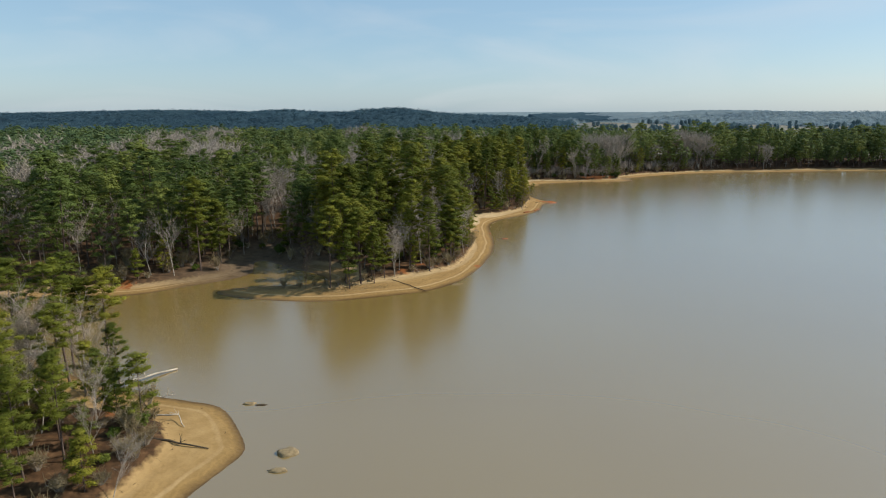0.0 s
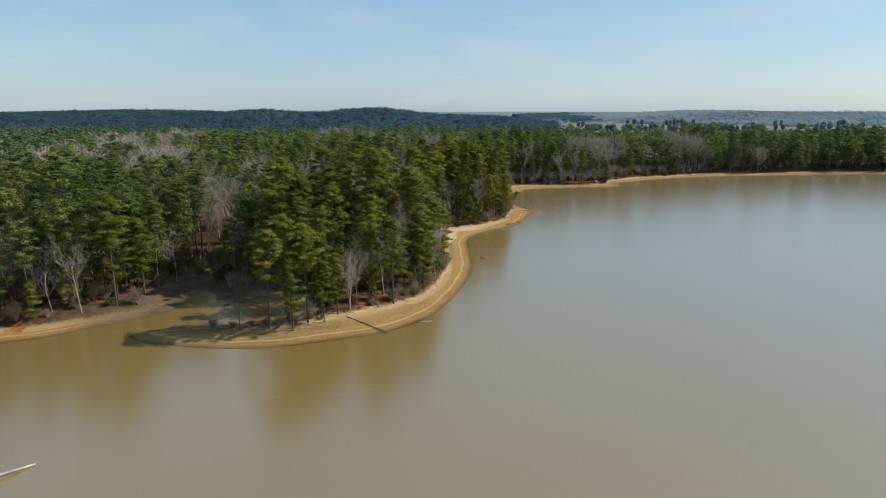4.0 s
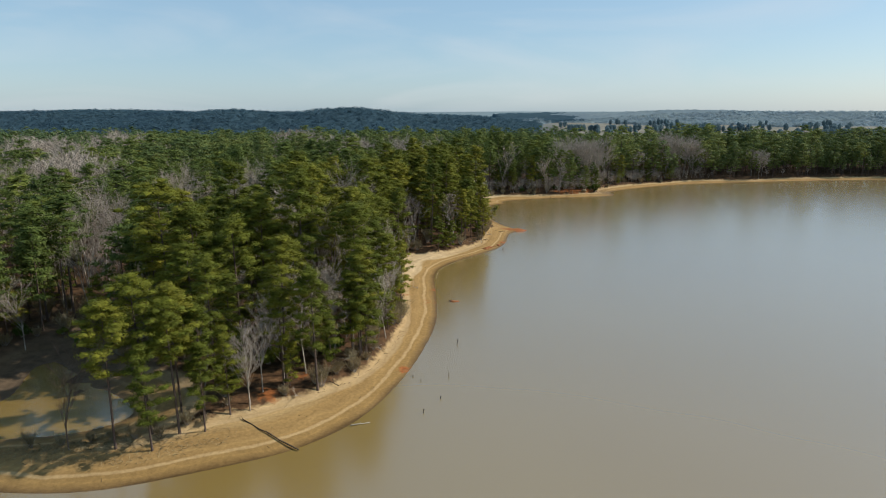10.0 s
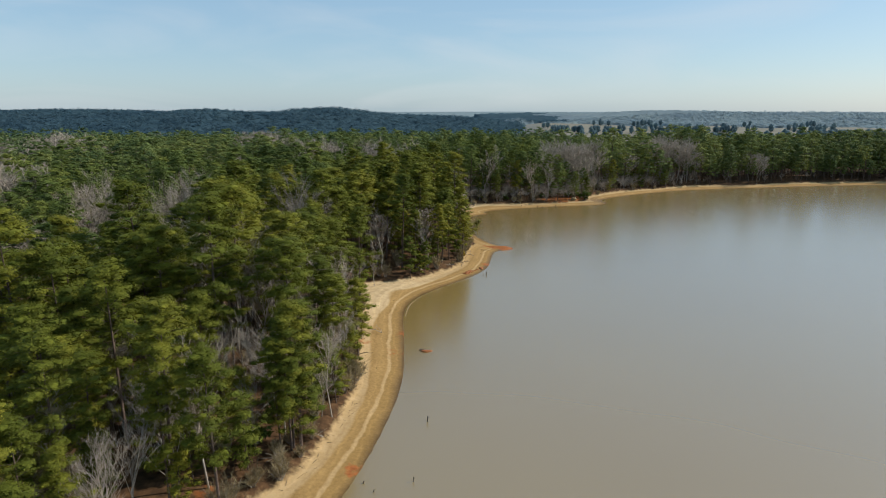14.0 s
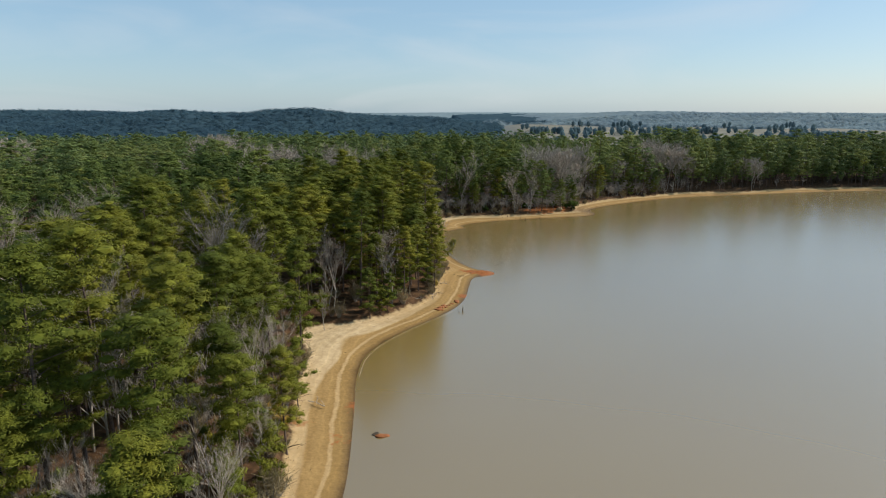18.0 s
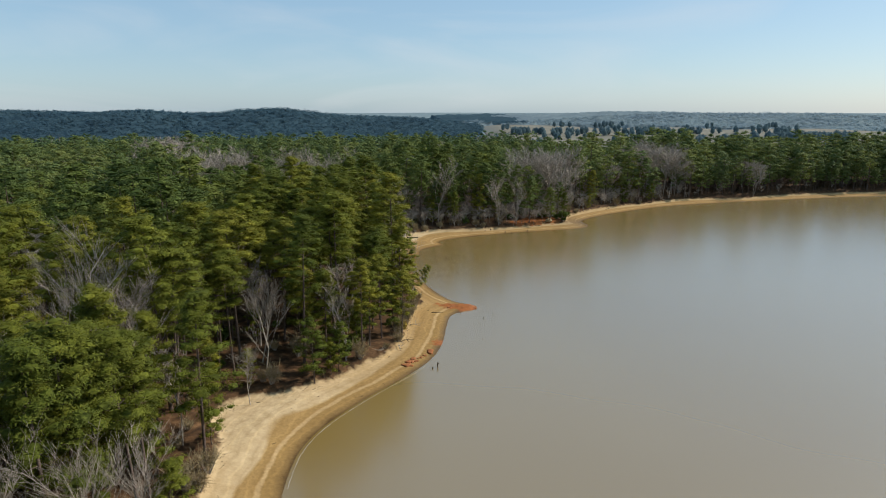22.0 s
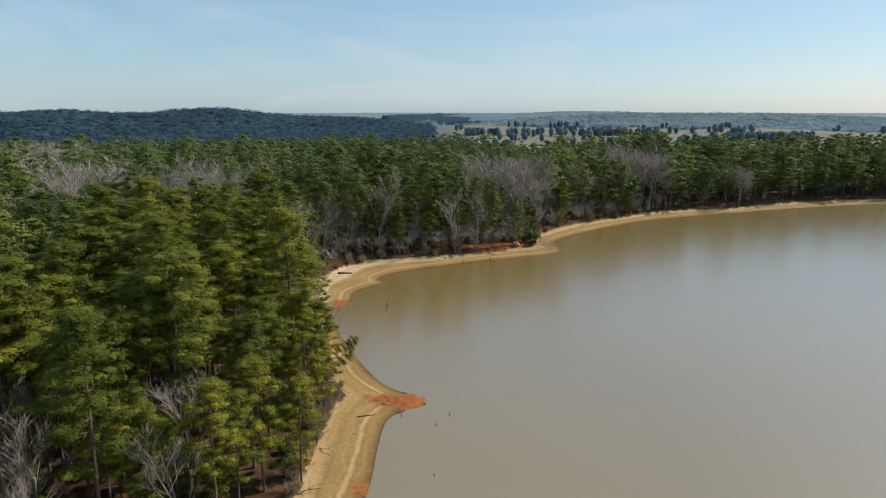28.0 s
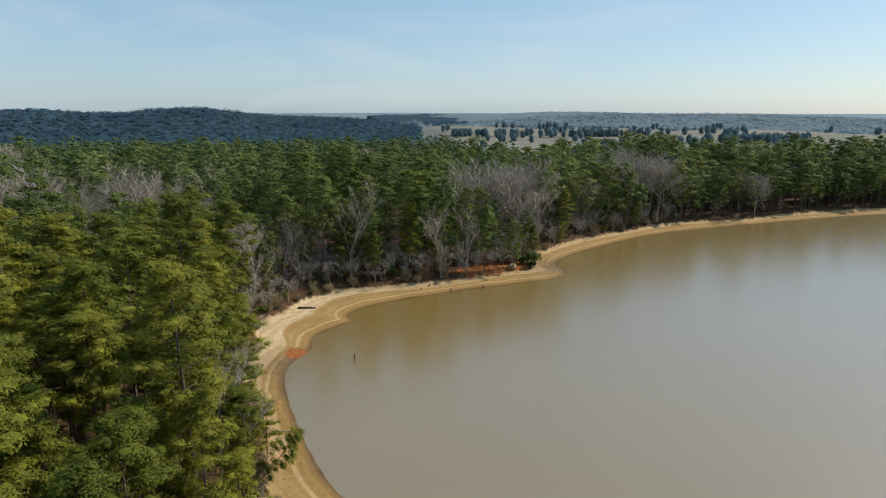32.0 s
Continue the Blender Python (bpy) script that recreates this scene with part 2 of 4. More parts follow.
# ---- plan of the shore ----
SHORE = [(-60, 0), (-46, 30), (-37, 50), (-31, 61), (-29, 68), (-27, 73), (-25.8, 76), (-28, 80), (-32, 86), (-36, 87.3), (-43, 89), (-50, 91.5),
         (-62, 98), (-78, 110), (-95, 121), (-90, 128), (-73, 131), (-66, 132.5), (-60, 138), (-52, 143.5), (-48.5, 149), (-49.8, 154), (-51.5, 159), (-50, 161.5),
         (-46, 158), (-41, 153.5), (-35, 149.5), (-29.5, 144), (-35, 139.5), (-44, 139), (-50, 137), (-52, 134.5), (-49, 132),
         (-44, 130.3), (-35, 128.4), (-27, 128.4), (-18, 131.5), (-9, 135), (-2, 142), (3, 154.5), (6, 166), (8, 177), (8.2, 195), (8, 204),
         (9.4, 213.2), (16.2, 222.3), (25, 231), (29, 238.5), (31, 248), (33, 255.2), (39.5, 257.2), (34, 262), (31.5, 270), (29.5, 280), (28, 290), (28.5, 297),
         (32.5, 302), (32, 307), (36, 311), (40.5, 313.8), (38.2, 317.3), (44, 322), (52, 324.5), (61, 327), (74, 329.6), (87.5, 330.9), (92.2, 337), (90.8, 343.2),
         (99, 351.6), (115, 361.2), (135, 371), (158, 376.6), (190, 381), (222, 385), (255, 386), (290, 384), (330, 378),
         (400, 365), (480, 300), (560, 150), (560, -300), (300, -500), (-100, -500), (-90, -100)]
ARM = [(420, 425), (365, 438), (342, 452), (338, 480), (350, 520), (380, 560), (450, 640), (600, 640), (700, 500), (560, 420)]


def smooth_chain(pts, n=2):
    p = np.array(pts, float)
    for _ in range(n):
        q = np.roll(p, -1, axis=0)
        p = np.stack([0.75 * p + 0.25 * q, 0.25 * p + 0.75 * q], 1).reshape(-1, 2)
    return p


def signed(pts, poly):
    """Distance to the outline, positive outside it."""
    a, b = poly, np.roll(poly, -1, axis=0)
    best = np.full(len(pts), 1e18)
    inside = np.zeros(len(pts), bool)
    x, y = pts[:, 0], pts[:, 1]
    for (ax, ay), (bx, by) in zip(a, b):
        dx, dy = bx - ax, by - ay
        t = np.clip(((x - ax) * dx + (y - ay) * dy) / (dx * dx + dy * dy + 1e-12), 0, 1)
        best = np.minimum(best, (x - ax - t * dx) ** 2 + (y - ay - t * dy) ** 2)
        if ay != by:
            cross = ((ay > y) != (by > y)) & (x < dx * (y - ay) / dy + ax)
            inside ^= cross
    r = np.sqrt(best)
    return np.where(inside, -r, r)


LAKE, LAKE_ARM = smooth_chain(SHORE), smooth_chain(ARM)


def shore_distance(pts):
    return np.minimum(signed(pts, LAKE), signed(pts, LAKE_ARM))


def wave(x, y, k, seed):
    r = np.random.default_rng(seed)
    out = np.zeros_like(x)
    for i in range(5):
        a, p = r.uniform(0, 6.28), r.uniform(0, 6.28)
        f = k * r.uniform(0.6, 1.7)
        out += np.sin((x * math.cos(a) + y * math.sin(a)) * f + p)
    return out / 5


# x, y, height, spread across, spread along
HILLS = [(-105, 1120, 23, 95, 150), (-300, 1060, 19, 90, 150), (-200, 1090, 6, 90, 120), (-480, 1250, 19, 260, 200), (70, 1200, 16, 150, 160), (-900, 1300, 20, 400, 250),
         (560, 1420, 20, 230, 150), (330, 1700, 22, 500, 200), (900, 1300, 19, 300, 220), (1300, 900, 19, 300, 300)]


def field_mask(x, y):
    r, az = np.hypot(x - 30, y - 210), np.degrees(np.arctan2(x - 30, y - 210))
    edge = 40 * wave(x, y, 0.012, 5)
    return np.clip((r - 340 + 95 * np.clip((az - 12) / 14, 0, 1) + edge * 0.5) / 30, 0, 1) * np.clip((1030 - r + edge) / 60, 0, 1) * np.clip((az - 9 + edge / 20) / 4, 0, 1) * np.clip((60 - az) / 4, 0, 1) * np.clip((y - 458) / 20, 0, 1)


def bank_width(x, y):
    w = 6.3 + 1.6 * wave(x, y, 0.09, 11)
    w = w + 2.2 * np.exp(-((x - 33) ** 2 + (y - 322) ** 2) / 260.0) + 2.4 * np.exp(-((x + 12) ** 2 + (y - 141) ** 2) / 130.0)
    w = w + 2.5 * np.exp(-((x + 40) ** 2 / 120.0 + (y - 134) ** 2 / 60.0)) + 1.5 * np.exp(-((x + 33) ** 2 + (y - 79) ** 2) / 40.0)
    w = w + 6.0 * np.exp(-((x - 0) ** 2 / 50.0 + (y - 220) ** 2 / 40.0)) + 3.0 * np.exp(-((x - 23) ** 2 + (y - 313) ** 2) / 80.0)
    w = w - 2.0 * np.exp(-((x - 26) ** 2 / 50.0 + (y - 276) ** 2 / 120.0))
    return w - 0.4 * np.clip((x - 95) / 40, 0, 1) - 3.0 * np.exp(-((x + 62) ** 2 / 200.0 + (y - 143) ** 2 / 120.0)) - 2.5 * np.exp(-((x + 45) ** 2 + (y - 160) ** 2) / 100.0)


def ground_height(pts, d=None):
    x, y = pts[:, 0], pts[:, 1]
    d = shore_distance(pts) if d is None else d
    w = bank_width(x, y)
    beach = 0.13 * np.clip(d, 0, 20) * np.clip(w / 7, 0.5, 1.2)
    beach = np.minimum(beach, 0.95)
    bank = 0.75 * np.clip((d - w) / 1.3, 0, 1)
    rise = 2.2 * np.clip((d - w - 1) / 60, 0, 1) + 0.35 * wave(x, y, 0.11, 3) * np.clip((d - w) / 5, 0, 1)
    z = np.where(d > 0, beach + bank + rise, np.maximum(-3.0, 0.16 * d))
    dip = -12.0 * np.clip((y - 520) / 120, 0, 1) * np.clip((d - 60) / 60, 0, 1) * (1 - field_mask(x, y)) * np.clip((1250 - y) / 400, 0.25, 1)
    hills = np.zeros_like(x)
    for hx, hy, hh, sx, sy in HILLS:
        hills += hh * np.exp(-((x - hx) / sx) ** 2 - ((y - hy) / sy) ** 2)
    far = np.clip((np.hypot(x, y) - 1700) / 2300, 0, 1) * (22 + 8 * wave(x, y, 0.002, 9))
    meadow = 11.0 * field_mask(x, y) * np.clip((np.hypot(x - 30, y - 210) - 480) / 620, 0, 1)
    return z + np.where(d > 30, dip + hills + far + meadow, 0)


def tri_mesh(name, verts, tris, mats=(), mat_index=None, smooth=False, attrs=None):
    verts, tris = np.asarray(verts, np.float32), np.asarray(tris, np.int32)
    me = bpy.data.meshes.new(name)
    me.vertices.add(len(verts))
    me.vertices.foreach_set("co", verts.ravel())
    me.loops.add(tris.size)
    me.loops.foreach_set("vertex_index", tris.ravel())
    me.polygons.add(len(tris))
    k = tris.shape[1]
    me.polygons.foreach_set("loop_start", np.arange(0, tris.size, k, dtype=np.int32))
    me.polygons.foreach_set("loop_total", np.full(len(tris), k, np.int32))
    if mat_index is not None:
        me.polygons.foreach_set("material_index", np.asarray(mat_index, np.int32))
    me.polygons.foreach_set("use_smooth", np.full(len(tris), smooth))
    for m in mats:
        me.materials.append(m)
    for key, val in (attrs or {}).items():
        me.attributes.new(key, "FLOAT", "POINT").data.foreach_set("value", np.asarray(val, np.float32))
    me.update()
    me.validate()
    return me


def graded(lo, hi, step, far_lo, far_hi, growth=1.16):
    mid = list(np.arange(lo, hi + step / 2, step))
    s, v, right = step, hi, []
    while v < far_hi:
        s *= growth
        v += s
        right.append(v)
    s, v, left = step, lo, []
    while v > far_lo:
        s *= growth
        v -= s
        left.append(v)
    return np.array(left[::-1] + mid + right)


# ---- ground and water ----
CLAY = [(36.0, 257.4, 2.5, 1.0), (33.4, 258.2, 2.2, 0.9), (31.0, 258.9, 1.7, 0.62), (-14.5, 145.5, 2.4, 0.62), (-10.5, 150.5, 2.2, 0.5), (8.6, 195, 2.0, 0.75), (2.4, 156, 1.6, 0.7), (73, 339, 4.6, 1.0),
        (67, 336.5, 3.2, 0.85), (79, 340, 4.0, 0.95), (-71, 136.5, 2.2, 0.75), (30, 300.5, 2.6, 0.8), (28.6, 240.5, 1.8, 0.75), (6.5, 187, 2.0, 0.48), (1.5, 190, 2.0, 0.48), (-42, 82, 2.5, 0.7)]


FLAT = (-40.5, 153.0, 9.0, 11.0)


def build_ground():
    xs = graded(-75, 118, 0.9, -4600, 4600)
    ys = graded(48, 392, 1.05, -1500, 4700)
    gx, gy = np.meshgrid(xs, ys)
    pts = np.stack([gx.ravel(), gy.ravel()], 1)
    d = shore_distance(pts)
    z = ground_height(pts, d)
    x, y = pts[:, 0], pts[:, 1]
    w = bank_width(x, y)
    clay = np.zeros(len(pts))
    for cx, cy, s, a in CLAY:
        clay = np.maximum(clay, a * np.exp(-((x - cx) ** 2 + (y - cy) ** 2) / (s * s)))
    mud = 0.3 * np.exp(-((x + 60) ** 2 / 110.0 + (y - 143) ** 2 / 50.0)) + 1.2 * np.exp(-((x + 47) ** 2 / 260.0 + (y - 160) ** 2 / 420.0)) + 0.8 * np.exp(-((x - 92) ** 2 + (y - 340) ** 2) / 60.0) + 0.9 * np.exp(-((x - 30.5) ** 2 + (y - 296) ** 2) / 30.0)
    z = z + np.where(d > 0, 0.5 * np.exp(-((x - 36) ** 2 + (y - 257.3) ** 2) / 5.0), 0)
    # the silted head of the inlet: mud just above the water, with a few pools left in it
    silt = 0.03 - 0.45 * (((x - FLAT[0]) / FLAT[2]) ** 2 + ((y - FLAT[1]) / FLAT[3]) ** 2) + 0.16 * wave(x, y, 0.9, 31)
    z = np.where(d < 0, np.maximum(z, silt), z)
    mud = np.maximum(mud, np.clip((silt + 0.1) * 8, 0, 1) * (d < 1.5))
    nx, ny = len(xs), len(ys)
    i = np.arange(nx * ny).reshape(ny, nx)
    quads = np.stack([i[:-1, :-1], i[:-1, 1:], i[1:, 1:], i[1:, :-1]], -1).reshape(-1, 4)
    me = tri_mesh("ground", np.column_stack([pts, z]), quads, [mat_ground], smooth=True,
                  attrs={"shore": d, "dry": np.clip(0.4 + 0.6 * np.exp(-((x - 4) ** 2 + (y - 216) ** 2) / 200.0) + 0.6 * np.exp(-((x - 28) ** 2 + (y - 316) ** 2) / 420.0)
                                               - 0.4 * np.exp(-((x - 28) ** 2 / 60.0 + (y - 255) ** 2 / 300.0)) - 0.4 * np.exp(-((x + 36) ** 2 + (y - 78) ** 2) / 200.0), 0, 0.9), "inland": np.clip((d - w) * 0.6 - 0.1, -3, 2), "tan": 0.85 * np.exp(-((x + 34) ** 2 + (y - 78) ** 2) / 120.0) * np.clip((d - 0.8) / 1.5, 0, 1), "clay": clay, "mud": np.clip(mud, 0, 1), "field": field_mask(x, y), "far_haze": np.clip((y - 480) / 120, 0, 1) * (1 - field_mask(x, y))})
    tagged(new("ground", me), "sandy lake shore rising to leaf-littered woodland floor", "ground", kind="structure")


def sheet(xs, ys, z=0.0):
    gx, gy = np.meshgrid(np.array(xs, float), np.array(ys, float))
    i = np.arange(gx.size).reshape(gx.shape)
    quads = np.stack([i[:-1, :-1], i[:-1, 1:], i[1:, 1:], i[1:, :-1]], -1).reshape(-1, 4)
    return np.column_stack([gx.ravel(), gy.ravel(), np.full(gx.size, z)]), quads


def build_water():
    me = tri_mesh("water", *sheet((-120, -60, 0, 60, 120, 240, 400, 600), (-520, -200, 0, 60, 120, 180, 240, 300, 360, 415)), [mat_water])
    tagged(new("water", me), "calm muddy brown lake water reflecting the pale sky", "lake", kind="structure")
    me = tri_mesh("water", *sheet((290, 400, 550, 720), (415.5, 500, 600, 660)), [mat_water])
    tagged(new("water", me), "lake arm glinting behind the far wooded point", "lake", kind="structure")


build_ground()
build_water()


# ---- trees ----
def tube(p0, p1, r0, r1, sides=5):
    p0, p1 = np.array(p0, float), np.array(p1, float)
    ax = p1 - p0
    ax /= np.linalg.norm(ax) + 1e-9
    u = np.cross(ax, (0.31, 0.95, 0.1))
    u /= np.linalg.norm(u) + 1e-9
    v = np.cross(ax, u)
    a = np.arange(sides) * 2 * np.pi / sides
    ring = np.cos(a)[:, None] * u + np.sin(a)[:, None] * v
    verts = np.vstack([p0 + r0 * ring, p1 + r1 * ring])
    k = np.arange(sides)
    k2 = (k + 1) % sides
    tris = np.vstack([np.stack([k, k2, k2 + sides], 1), np.stack([k, k2 + sides, k + sides], 1)])
    return verts, tris


def join(pieces):
    vs, ts, o = [], [], 0
    for v, t in pieces:
        vs.append(v)
        ts.append(np.asarray(t) + o)
        o += len(v)
    return np.vstack(vs), np.vstack(ts)


def limb(points, radii, sides=5):
    return join([tube(points[i], points[i + 1], radii[i], radii[i + 1], sides) for i in range(len(points) - 1)])


def tufts(centres, outward, size, rng, blades=3, spread=0.4, width=0.42, lift=(-0.25, 0.2)):
    """Sprays of needles: narrow triangles that fan out from a twig, roughly facing outward."""
    n = len(centres)
    nrm = outward + rng.normal(0, spread, (n, 3)) + (0, 0, 0.25)
    nrm /= np.linalg.norm(nrm, axis=1)[:, None] + 1e-9
    a = np.cross(nrm, rng.normal(0, 1, (n, 3)))
    a /= np.linalg.norm(a, axis=1)[:, None] + 1e-9
    b = np.cross(nrm, a)
    vs = []
    for k in range(blades):
        ang = 2 * np.pi * k / blades + rng.uniform(-0.5, 0.5, n)
        ln = size * rng.uniform(0.7, 1.3, n)
        dirn = np.cos(ang)[:, None] * a + np.sin(ang)[:, None] * b
        side = -np.sin(ang)[:, None] * a + np.cos(ang)[:, None] * b
        droop = nrm * (rng.uniform(*lift, n) * ln)[:, None]
        wd = (size * width * rng.uniform(0.7, 1.2, n))[:, None]
        tip = centres + dirn * ln[:, None] + droop
        vs.append(np.stack([centres - side * wd, centres + side * wd, tip], 1))
    v = np.concatenate(vs, 1).reshape(-1, 3)
    return v, np.arange(len(v)).reshape(-1, 3)


def ball_shape(sub):
    bm = bmesh.new()
    bmesh.ops.create_icosphere(bm, subdivisions=sub, radius=1)
    bmesh.ops.triangulate(bm, faces=bm.faces[:])
    v = np.array([p.co[:] for p in bm.verts])
    t = np.array([[p.index for p in f.verts] for f in bm.faces])
    bm.free()
    return v, t


GEM = ball_shape(1)
OCTA = (np.array([(1, 0, 0), (-0.5, 0.87, 0), (-0.5, -0.87, 0), (0.1, 0, 0.85), (-0.1, 0, -0.7)], float),
        np.array([(0, 1, 3), (1, 2, 3), (2, 0, 3), (1, 0, 4), (2, 1, 4), (0, 2, 4)]))


def pine_shape(seed, height, radius, base, limbs, puffs, per, size, width=0.34, puff=0.27, heart=GEM, core=0.62, cone=0.6, sides=6, wood=True):
    """Trunk and crown of a loblolly pine: a tall bole, rising whorled limbs, and flat puffs of needles set along them in tiers."""
    rng = np.random.default_rng(seed)
    lean = rng.normal(0, 0.018, 2)
    zs = np.array([0, 0.05, 0.35, 0.65, 0.97]) * height
    pts = [np.array([lean[0] * z * (1 + z / height * 0.4), lean[1] * z, z]) for z in zs]
    pts[0] = pts[0] - (0, 0, 0.4)
    r = height * 0.0085
    trunk = [limb(pts, [r * 1.5, r * 1.05, r * 0.85, r * 0.55, r * 0.12], sides)]
    cs, outs, hearts = [], [], []
    swell = rng.uniform(0.8, 1.2, 7)
    for i in range(limbs):
        u = ((i + rng.uniform(0, 1)) / limbs) ** 0.9
        z = height * (base + (0.975 - base) * u)
        az = i * 2.399 + rng.uniform(-0.6, 0.6)
        # widest a third of the way up the crown, domed above, ragged below
        prof = (0.5 + 0.5 * min(1, u / 0.3)) * max(0.0, 1 - max(0, u - 0.22) ** 1.7 / 0.66) ** cone
        side = swell[int(az / 6.2832 * 7) % 7]
        ln = radius * max(0.16, prof) * rng.uniform(0.74, 1.1) * side
        d = np.array([math.cos(az), math.sin(az), -0.02 + 0.75 * u + rng.uniform(-0.14, 0.16)])
        d /= np.linalg.norm(d)
        org = np.array([lean[0] * z, lean[1] * z, z])
        if wood:
            trunk.append(tube(org, org + d * ln * 0.95, r * (0.34 - 0.22 * u), 0.012, 3))
        for c in range(puffs):
            f = 1.0 - (0.66 * c / puffs if puffs > 1 else 0.1) - rng.uniform(0, 0.14)
            wide = radius * puff * rng.uniform(0.75, 1.2)
            cen = org + d * ln * f + rng.normal(0, 1, 3) * np.array([0.4, 0.4, 0.18]) * wide
            hearts.append((cen, wide * core))
            q = rng.normal(0, 1, (per, 3))
            q[:, 2] = np.abs(q[:, 2]) - 0.35
            q /= np.linalg.norm(q, axis=1)[:, None]
            cs.append(cen + q * wide * np.array([1, 1, 0.55]) * rng.uniform(0.7, 1.08, (per, 1)))
            mid = np.array([lean[0] * z, lean[1] * z, height * (base + (1 - base) * 0.35)])
            away = (cen - mid) / np.array([radius, radius, height * (1 - base) * 0.6])
            outs.append(q * (0.9, 0.9, 1.1) + away * 0.95 + np.array([0, 0, 0.1]))
    if wood:
        # dead stubs below the crown
        for i in range(9):
            z = height * rng.uniform(base * 0.4, base + 0.08)
            az = rng.uniform(0, 6.28)
            o = np.array([lean[0] * z, lean[1] * z, z])
            trunk.append(tube(o, o + np.array([math.cos(az), math.sin(az), rng.uniform(-0.2, 0.3)]) * rng.uniform(0.6, 2.2), 0.03, 0.008, 3))
    leaf = tufts(np.vstack(cs), np.vstack(outs), size, rng, 1, 0.32, width, (-0.12, 0.25))
    if heart:
        # the dense twiggy heart of every puff
        bv, bt = heart
        leaf = join([leaf] + [(c + bv * rng.uniform(0.7, 1.15, (len(bv), 1)) * np.array([q, q, q * 0.5]), bt) for c, q in hearts])
    return join(trunk), leaf


def bridged(pieces):
    """Joins pieces into one connected mesh, each tied to its parent by a sliver."""
    v, t = join(pieces)
    starts = np.cumsum([0] + [len(p[0]) for p in pieces])[:-1]
    ties = [(starts[i], starts[i] + 1, starts[i - 1] + len(pieces[i - 1][0]) - 1) for i in range(1, len(pieces))]
    return v, np.vstack([t, np.array(ties)]) if ties else t


def bare_shape(seed, height, spread, levels=3, kids=4, sides=5, min_w=0.012, split=False, flat=False):
    """A leafless hardwood: forked trunk, rising limbs, many thin twigs."""
    rng = np.random.default_rng(seed)
    stem, twigs = [], []

    def grow(p, d, ln, r, level):
        mid = p + d * ln * 0.5 + rng.normal(0, 0.05, 3) * ln
        end = p + d * ln + rng.normal(0, 0.07, 3) * ln
        s = sides if level == 0 else 3
        out = twigs if level else stem
        if flat and level:
            w = np.cross(d, rng.normal(0, 1, 3))
            w *= r / (np.linalg.norm(w) + 1e-9)
            out.append((np.array([p - w, p + w, end]), np.array([(0, 1, 2)])))
        else:
            if level < 2:
                out.append(tube(p, mid, r, r * 0.78, s))
                out.append(tube(mid, end, r * 0.78, r * 0.5, s))
            else:
                out.append(tube(p, end, r, r * 0.4, s))
        if level >= levels:
            return
        n = kids if level else kids + 4
        for i in range(n):
            f = rng.uniform(0.35, 1.0) if level else rng.uniform(0.32, 1.0)
            o = p + (mid - p) * f * 2 if f < 0.5 else mid + (end - mid) * (f - 0.5) * 2
            a = rng.uniform(0, 6.28)
            side = np.array([math.cos(a), math.sin(a), 0]) * spread
            nd = d * 0.5 + side * rng.uniform(0.55, 1.15) + np.array([0, 0, 0.25])
            nd /= np.linalg.norm(nd)
            grow(o, nd, ln * rng.uniform(0.42, 0.62) * (1.15 - 0.3 * f), max(min_w, r * rng.uniform(0.30, 0.42)), level + 1)

    grow(np.array([0, 0, -0.3]), np.array([rng.normal(0, 0.05), rng.normal(0, 0.05), 1.0]), height * 0.68, height * 0.0072, 0)
    if split:
        return bridged(stem), bridged(twigs)
    return join(stem + twigs)


def scatter(shapes, places, name, mats, label, category, kind="stuff", smooth=False):
    """Many trees joined in one mesh: shapes are (wood, leaf) pairs; places rows of x, y, z, turn, scale, which."""
    vs, ts, mi, tint, o = [], [], [], [], 0
    for s, (wood, leaf) in enumerate(shapes):
        sel = places[places[:, 5].astype(int) == s]
        if not len(sel):
            continue
        for part_i, pc in enumerate((wood, leaf)):
            if pc is None:
                continue
            v, t = pc
            c, sn = np.cos(sel[:, 3])[:, None], np.sin(sel[:, 3])[:, None]
            k = sel[:, 4][:, None]
            wide = k * (0.85 + 0.3 * ((sel[:, 3] * 7.3) % 1.0))[:, None]
            x = (v[None, :, 0] * c - v[None, :, 1] * sn) * wide + sel[:, 0][:, None]
            y = (v[None, :, 0] * sn + v[None, :, 1] * c) * wide + sel[:, 1][:, None]
            z = v[None, :, 2] * k + sel[:, 2][:, None]
            vs.append(np.stack([x, y, z], -1).reshape(-1, 3))
            tt = t[None] + (np.arange(len(sel)) * len(v))[:, None, None] + o
            ts.append(tt.reshape(-1, 3))
            mi.append(np.full(len(sel) * len(t), part_i))
            tint.append(np.repeat((sel[:, 3] * 3.77) % 1.0, len(v)))
            o += len(sel) * len(v)
    me = tri_mesh(name, np.vstack(vs), np.vstack(ts), mats, np.concatenate(mi), smooth, {"tint": np.concatenate(tint)})
    return tagged(new(name, me), label, category, kind=kind)


# grey leafless patches in the woods: x, y, radius
GREY = [(-112, 169, 9), (-122, 240, 14), (-92, 242, 11), (-205, 292, 20), (-55, 192, 8), (-38, 235, 9), (-58, 231, 6), (-104, 274, 9), (0, 344, 9), (-15, 342, 8), (-27, 336, 7),
        (83, 358, 7), (94, 366, 4), (-11, 209, 4.5), (-13, 182, 4), (-14, 234, 3.5), (-160, 400, 18), (-60, 420, 10), (140, 392, 8), (-150, 330, 12)]


def grey_share(x, y):
    g = np.zeros_like(x)
    for px, py, pr in GREY:
        pr = pr * 1.2
        g = np.maximum(g, 1.1 * np.exp(-((x - px) ** 2 + 0.75 * (y - py) ** 2) / (pr * pr)))
    return g


